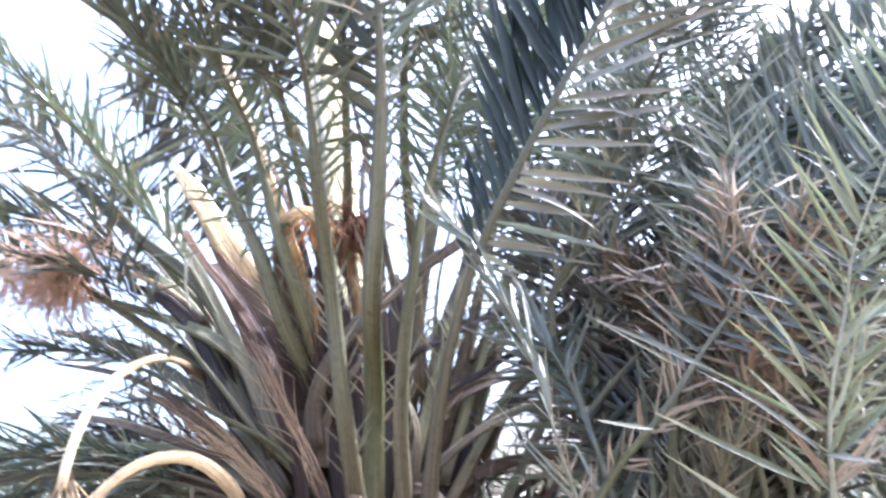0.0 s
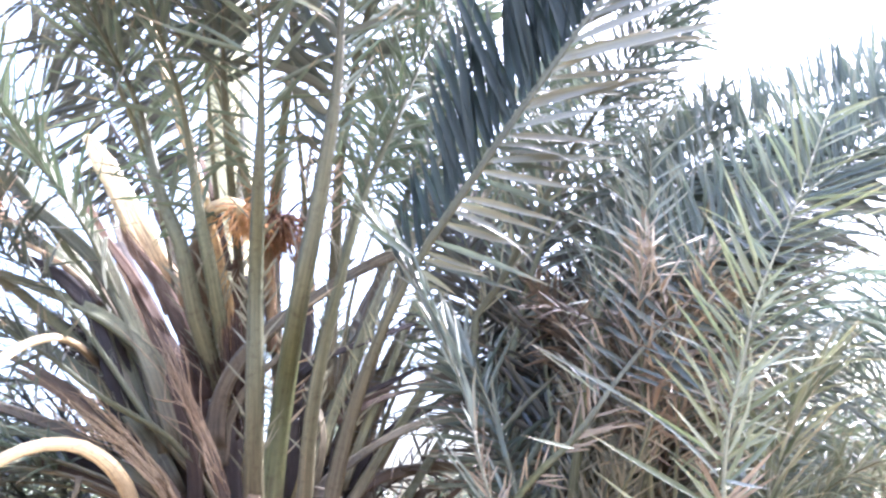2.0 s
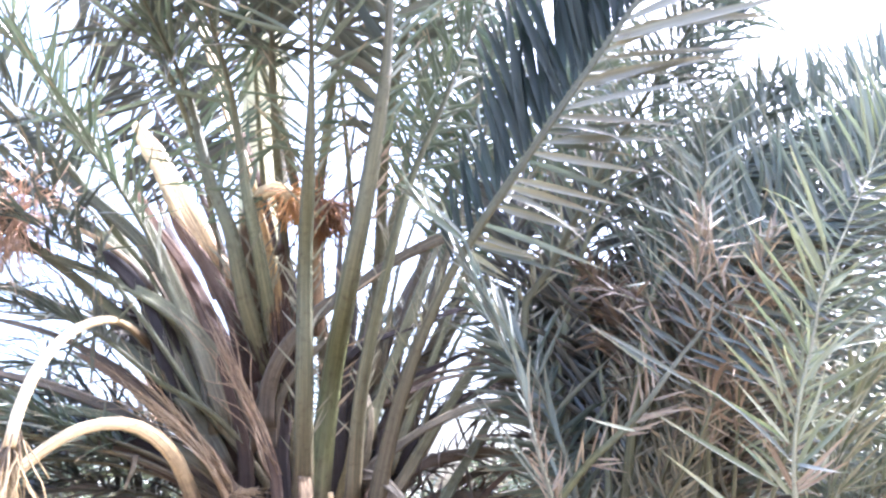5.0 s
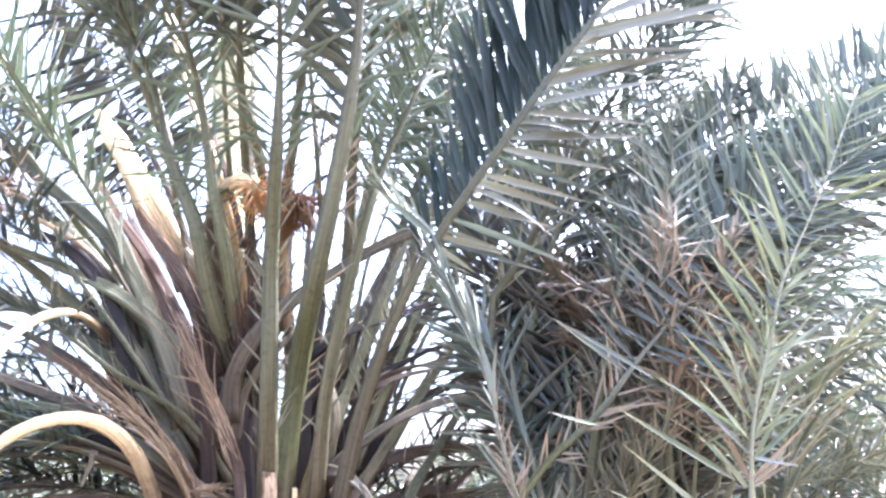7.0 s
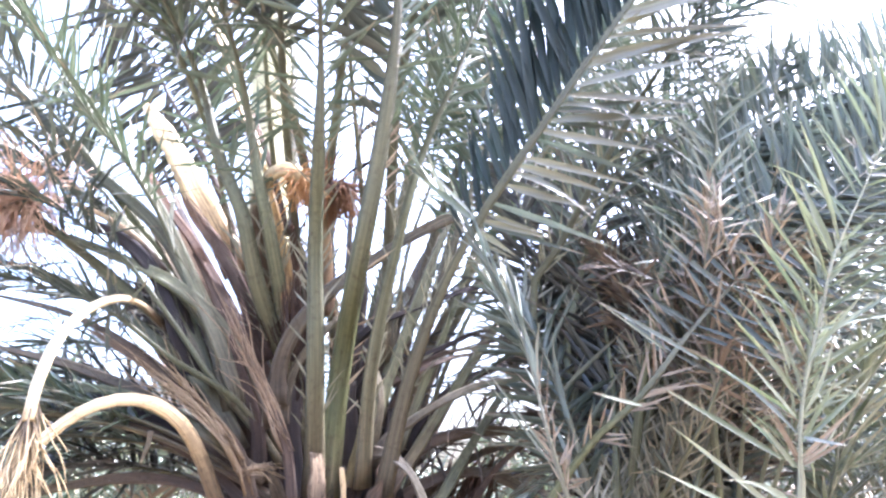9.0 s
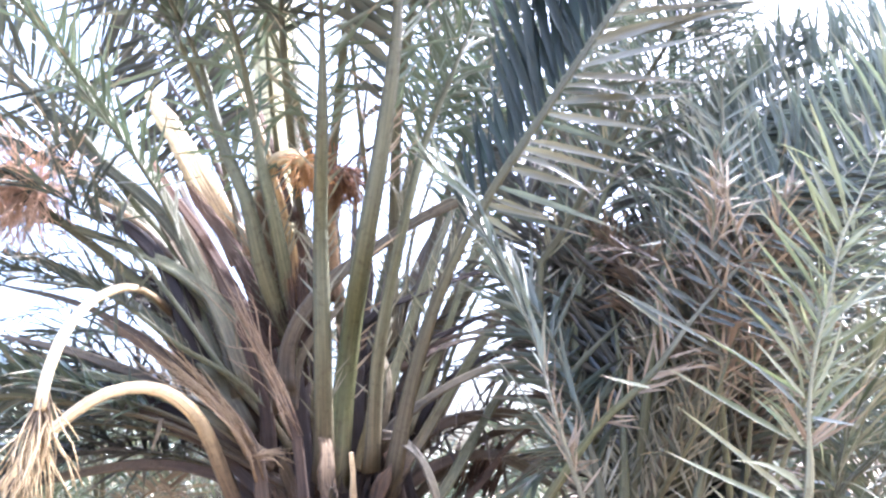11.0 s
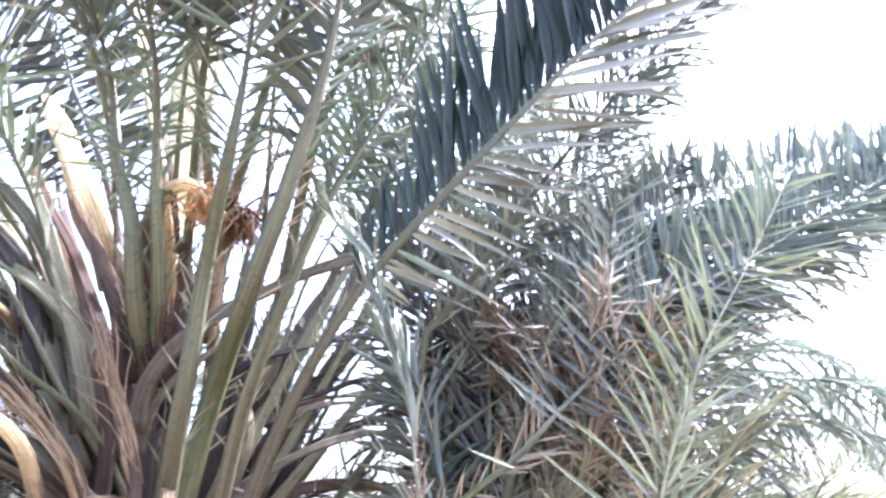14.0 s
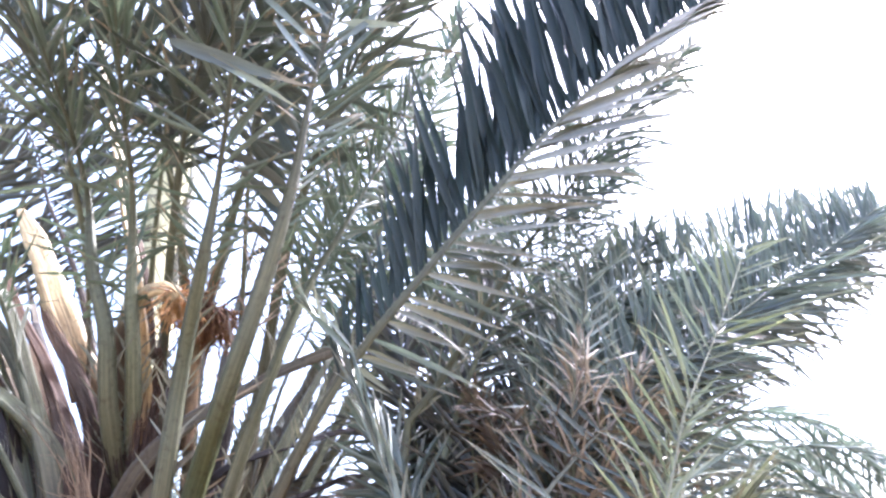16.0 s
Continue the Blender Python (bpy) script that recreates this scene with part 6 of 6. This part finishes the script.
lone_leaflet(fresh_frond, second_palm, (0.90, 2.55, 1.51), (0.79, 2.50, 1.65), 0.021, 'fresh', 8)
lone_leaflet(fresh_frond, second_palm, (0.77, 2.80, 1.44), (0.64, 2.75, 1.54), 0.010, 'haze', 0)
lone_leaflet(fresh_frond, second_palm, (0.84, 2.80, 1.44), (0.76, 2.75, 1.54), 0.010, 'fresh', 1)
lone_leaflet(fresh_frond, second_palm, (1.04, 2.55, 1.85), (1.25, 2.50, 2.05), 0.012, 'fresh', 2)
lone_leaflet(fresh_frond, second_palm, (1.00, 2.55, 1.73), (1.18, 2.50, 1.93), 0.012, 'fresh', 8)
lone_leaflet(fresh_frond, second_palm, (1.08, 2.55, 1.90), (1.25, 2.50, 2.00), 0.010, 'fresh', 0)
lone_leaflet(fresh_frond, second_palm, (0.97, 2.55, 1.67), (1.06, 2.50, 1.63), 0.010, 'haze', 1)
lone_leaflet(fresh_frond, second_palm, (1.39, 2.80, 2.24), (1.31, 2.75, 2.52), 0.031, 'mild', 2)
lone_leaflet(fresh_frond, second_palm, (1.46, 2.80, 2.33), (1.39, 2.75, 2.55), 0.018, 'mild', 8)
lone_leaflet(fresh_frond, second_palm, (1.39, 2.80, 2.24), (1.55, 2.75, 2.36), 0.012, 'fresh', 0)
lone_leaflet(fresh_frond, second_palm, (1.38, 2.80, 2.18), (1.52, 2.75, 2.28), 0.012, 'fresh', 1)
lone_leaflet(fresh_frond, second_palm, (0.67, 2.80, 1.81), (0.51, 2.75, 1.85), 0.012, 'olive', 2)
lone_leaflet(fresh_frond, second_palm, (0.99, 2.55, 1.84), (0.98, 2.50, 2.05), 0.012, 'fresh', 8)
lone_leaflet(fresh_frond, second_palm, (0.97, 2.55, 1.66), (1.08, 2.50, 1.81), 0.012, 'mild', 0)
lone_leaflet(fresh_frond, second_palm, (0.93, 2.55, 1.60), (0.85, 2.50, 1.72), 0.013, 'mild', 1)
lone_leaflet(upright_frond, second_palm, (1.28, 3.06, 3.01), (1.09, 2.98, 3.18), 0.010, 'silver', 1)
lone_leaflet(upright_frond, second_palm, (1.26, 3.06, 3.05), (1.02, 2.98, 3.12), 0.012, 'silver', 0)
lone_leaflet(upright_frond, second_palm, (1.25, 3.06, 2.86), (1.13, 2.98, 3.04), 0.012, 'silver', 2)
lone_leaflet(upright_frond, second_palm, (1.23, 3.06, 2.81), (0.98, 2.98, 2.99), 0.012, 'silver', 1)
lone_leaflet(upright_frond, second_palm, (1.21, 3.06, 2.75), (1.05, 2.98, 2.86), 0.010, 'silver', 0)
lone_leaflet(upright_frond, second_palm, (1.19, 3.06, 2.68), (1.02, 2.98, 2.79), 0.012, 'silver', 2)
lone_leaflet(upright_frond, second_palm, (1.34, 3.06, 3.21), (1.31, 2.98, 2.94), 0.009, 'silver', 1)
lone_leaflet(upright_frond, second_palm, (1.12, 3.06, 2.38), (0.83, 2.98, 2.60), 0.010, 'silver', 0)
lone_leaflet(upright_frond, second_palm, (1.06, 3.06, 2.29), (0.87, 2.98, 2.53), 0.009, 'fresh', 2)
lone_leaflet(upright_frond, second_palm, (1.12, 3.06, 2.58), (0.88, 2.98, 2.66), 0.013, 'silver', 1)
lone_leaflet(upright_frond, second_palm, (1.22, 3.06, 2.71), (1.27, 2.98, 2.78), 0.012, 'silver', 0)
lone_leaflet(upright_frond, second_palm, (1.37, 3.06, 3.36), (1.41, 2.98, 3.23), 0.009, 'silver', 2)
lone_leaflet(upright_frond, second_palm, (1.07, 2.95, 2.33), (1.08, 2.90, 2.54), 0.008, 'dry', 0)
lone_leaflet(upright_frond, second_palm, (1.13, 2.95, 2.39), (1.12, 2.90, 2.55), 0.008, 'dry', 1)
lone_leaflet(upright_frond, second_palm, (1.04, 2.95, 2.29), (1.04, 2.90, 2.50), 0.008, 'dry', 8)
lone_leaflet(upright_frond, second_palm, (1.08, 2.95, 2.30), (1.13, 2.90, 2.50), 0.008, 'dry', 0)
lone_leaflet(upright_frond, second_palm, (1.31, 2.95, 2.27), (1.10, 2.90, 2.32), 0.010, 'dry', 1)
lone_leaflet(upright_frond, second_palm, (0.83, 2.95, 2.07), (0.72, 2.90, 2.22), 0.008, 'dry', 8)
lone_leaflet(upright_frond, second_palm, (0.86, 2.95, 2.11), (0.75, 2.90, 2.25), 0.008, 'dry', 0)
lone_leaflet(upright_frond, second_palm, (0.88, 2.95, 2.14), (0.84, 2.90, 2.26), 0.009, 'dry', 1)
lone_leaflet(upright_frond, second_palm, (1.39, 2.95, 2.43), (1.24, 2.90, 2.48), 0.008, 'silver', 8)
lone_leaflet(upright_frond, second_palm, (1.36, 2.95, 2.53), (1.19, 2.90, 2.46), 0.009, 'dry', 0)
lone_leaflet(upright_frond, second_palm, (0.88, 2.95, 2.31), (0.76, 2.90, 2.29), 0.008, 'silver', 1)
lone_leaflet(silver_frond, second_palm, (0.43, 3.10, 1.72), (0.23, 3.05, 2.04), 0.008, 'silver', 0)
lone_leaflet(silver_frond, second_palm, (0.45, 3.10, 1.66), (0.23, 3.05, 2.01), 0.008, 'silver', 1)
lone_leaflet(silver_frond, second_palm, (0.39, 3.10, 2.12), (0.26, 3.05, 2.41), 0.008, 'silver', 0)
lone_leaflet(silver_frond, second_palm, (0.27, 3.10, 2.58), (0.07, 3.05, 2.78), 0.029, 'mild', 1)
lone_leaflet(silver_frond, second_palm, (0.28, 3.10, 2.59), (0.11, 3.05, 2.79), 0.013, 'silver', 0)

# denser inner leaves of the second palm, mostly coloured dark for its shaded inside
inner = random.Random(21)
for i in range(36):
    a = radians(15 + 95 * i / 35 + inner.uniform(-8, 8))
    reach, rise = inner.uniform(0.6, 1.2), inner.uniform(0.8, 1.75)
    ox, oy, oz = second_palm.location
    dx, dy = math.cos(a), math.sin(a)
    pts = [(ox + dx * 0.15, oy + dy * 0.15, oz), (ox + dx * reach * 0.35, oy + dy * reach * 0.35, oz + rise * 0.55),
           (ox + dx * reach * 0.75, oy + dy * reach * 0.75, oz + rise * 0.95), (ox + dx * reach * 1.1, oy + dy * reach * 1.1, oz + rise * 0.95)]
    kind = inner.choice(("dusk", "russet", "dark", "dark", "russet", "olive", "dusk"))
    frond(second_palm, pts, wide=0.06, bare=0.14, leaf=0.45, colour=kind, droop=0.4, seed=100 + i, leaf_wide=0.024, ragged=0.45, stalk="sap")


# ---- the third palm ----
third_palm = palm_at(1.95, 4.45, 1.3, "grey-green date palm with arching fronds and hanging leaflets")
trunk(third_palm, -1.3, 0.3, 0.22, random.Random(6))
frond(third_palm, [(1.95, 4.45, 1.30), (2.33, 4.30, 2.51), (2.67, 4.25, 2.72), (3.06, 4.20, 2.76), (3.39, 4.15, 2.61), (3.52, 4.10, 2.35)], wide=0.06, bare=0.2, leaf=0.58, pairs=92, open_at=70, open_tip=45, leaf_wide=0.022, colour='haze', stalk='sap', seed=700, droop=0.5, ragged=0.3, vee=-20, face=(0, -0.3, 0.95), missing=0.35, spines=False)
frond(third_palm, [(1.95, 4.45, 1.30), (2.36, 4.30, 2.34), (2.81, 4.20, 2.51), (3.26, 4.10, 2.51), (3.61, 4.05, 2.37), (3.78, 4.00, 2.07)], wide=0.06, bare=0.2, leaf=0.58, pairs=92, open_at=70, open_tip=45, leaf_wide=0.022, colour='haze', stalk='sap', seed=701, droop=0.5, ragged=0.3, vee=-20, face=(0, -0.3, 0.95), missing=0.35, spines=False)
frond(third_palm, [(1.95, 4.45, 1.30), (2.36, 4.50, 2.46), (2.76, 4.60, 2.68), (3.29, 4.70, 2.72), (3.87, 4.80, 2.53), (4.11, 4.80, 2.19)], wide=0.06, bare=0.2, leaf=0.58, pairs=92, open_at=70, open_tip=45, leaf_wide=0.022, colour='haze', stalk='sap', seed=702, droop=0.5, ragged=0.3, vee=-20, face=(0, -0.3, 0.95), missing=0.35, spines=False)
frond(third_palm, [(1.95, 4.45, 1.30), (2.51, 4.40, 2.24), (2.98, 4.30, 2.32), (3.35, 4.20, 2.24), (3.61, 4.10, 2.03)], wide=0.06, bare=0.2, leaf=0.58, pairs=92, open_at=70, open_tip=45, leaf_wide=0.022, colour='haze', stalk='sap', seed=703, droop=0.5, ragged=0.3, vee=-20, face=(0, -0.3, 0.95), missing=0.35, spines=False)
frond(third_palm, [(1.95, 4.45, 1.30), (2.23, 4.60, 2.52), (2.48, 4.80, 3.01), (2.88, 5.00, 3.42), (3.55, 5.20, 3.70), (4.07, 5.30, 3.68)], wide=0.06, bare=0.2, leaf=0.58, pairs=92, open_at=70, open_tip=45, leaf_wide=0.022, colour='haze', stalk='sap', seed=704, droop=0.5, ragged=0.3, vee=-20, face=(0, -0.3, 0.95), missing=0.35, spines=False)
side = random.Random(31)
for i in range(12):
    a = radians(-20 + 220 * i / 11 + side.uniform(-8, 8))
    ox, oy, oz = third_palm.location
    dx, dy, lift = math.cos(a), math.sin(a), side.uniform(0.0, 0.5)
    pts = [(ox, oy, oz), (ox + dx * 0.6, oy + dy * 0.6, oz + 0.35 + 0.4 * lift), (ox + dx * 1.2, oy + dy * 1.2, oz + 0.4 + 0.5 * lift), (ox + dx * 1.9, oy + dy * 1.9, oz + 0.05 + 0.3 * lift)]
    frond(third_palm, pts, wide=0.06, bare=0.2, leaf=0.44, pairs=50, leaf_wide=0.022, colour=side.choice(("green", "olive", "haze")), droop=0.4, seed=720 + i, ragged=0.3, spines=False, stalk="sap")


# ---- palms farther back, and unseen added ones that block sky light ----
def far_palm(x, y, z, seed, count=22, label="date palm of the grove, farther back or added unseen to block sky light"):
    rng = random.Random(seed)
    p = palm_at(x, y, z, label, "palms of the grove")
    trunk(p, -z, 0.42 if z > 4 else 0.26, 0.30 if z > 4 else 0.19, rng, z > 4)
    for i in range(count):
        a = radians(137.5 * i + rng.uniform(-10, 10))
        lift = 1.0 - i / count * 1.1
        reach = rng.uniform(1.5, 2.1) * (1.1 - 0.45 * max(lift, 0))
        dx, dy = math.cos(a), math.sin(a)
        pts = [(x + dx * 0.1, y + dy * 0.1, z), (x + dx * reach * 0.4, y + dy * reach * 0.4, z + 0.5 + 0.9 * lift),
               (x + dx * reach * 0.8, y + dy * reach * 0.8, z + 0.55 + 1.3 * lift), (x + dx * reach * 1.15, y + dy * reach * 1.15, z + 0.25 + 1.2 * lift)]
        kind = rng.choice(("green", "blue", "olive", "green", "dry" if lift < 0.2 else "green"))
        frond(p, pts, wide=0.08, bare=0.25, leaf=0.42, pairs=34, colour=kind, droop=0.25, seed=seed * 50 + i, spines=False, stalk="brown" if kind == "dry" else "green")
    return p


# Five unseen palms beside and behind the eye, added to cut sky light.
far_palm(-2.0, -2.6, 2.4, 15)
far_palm(1.7, -2.3, 2.2, 16)
far_palm(3.8, 0.2, 2.2, 17)
far_palm(-3.7, -0.1, 2.2, 18)
far_palm(0.2, -4.6, 3.2, 19)
far_palm(-2.6, 6.6, 1.1, 5)
far_palm(-1.78, 9.1, 10.0, 12, 18, "tall date palm with a pale sunlit trunk")
far_palm(0.5, 6.6, 0.35, 6)
far_palm(2.5, 5.6, 0.45, 7)
far_palm(3.9, 6.4, 1.0, 10)
far_palm(-1.2, 7.4, 0.8, 11)
far_palm(-4.2, 6.4, 0.9, 13)
far_palm(-5.2, 8.5, 1.6, 8)
far_palm(4.6, 9.0, 1.6, 9)
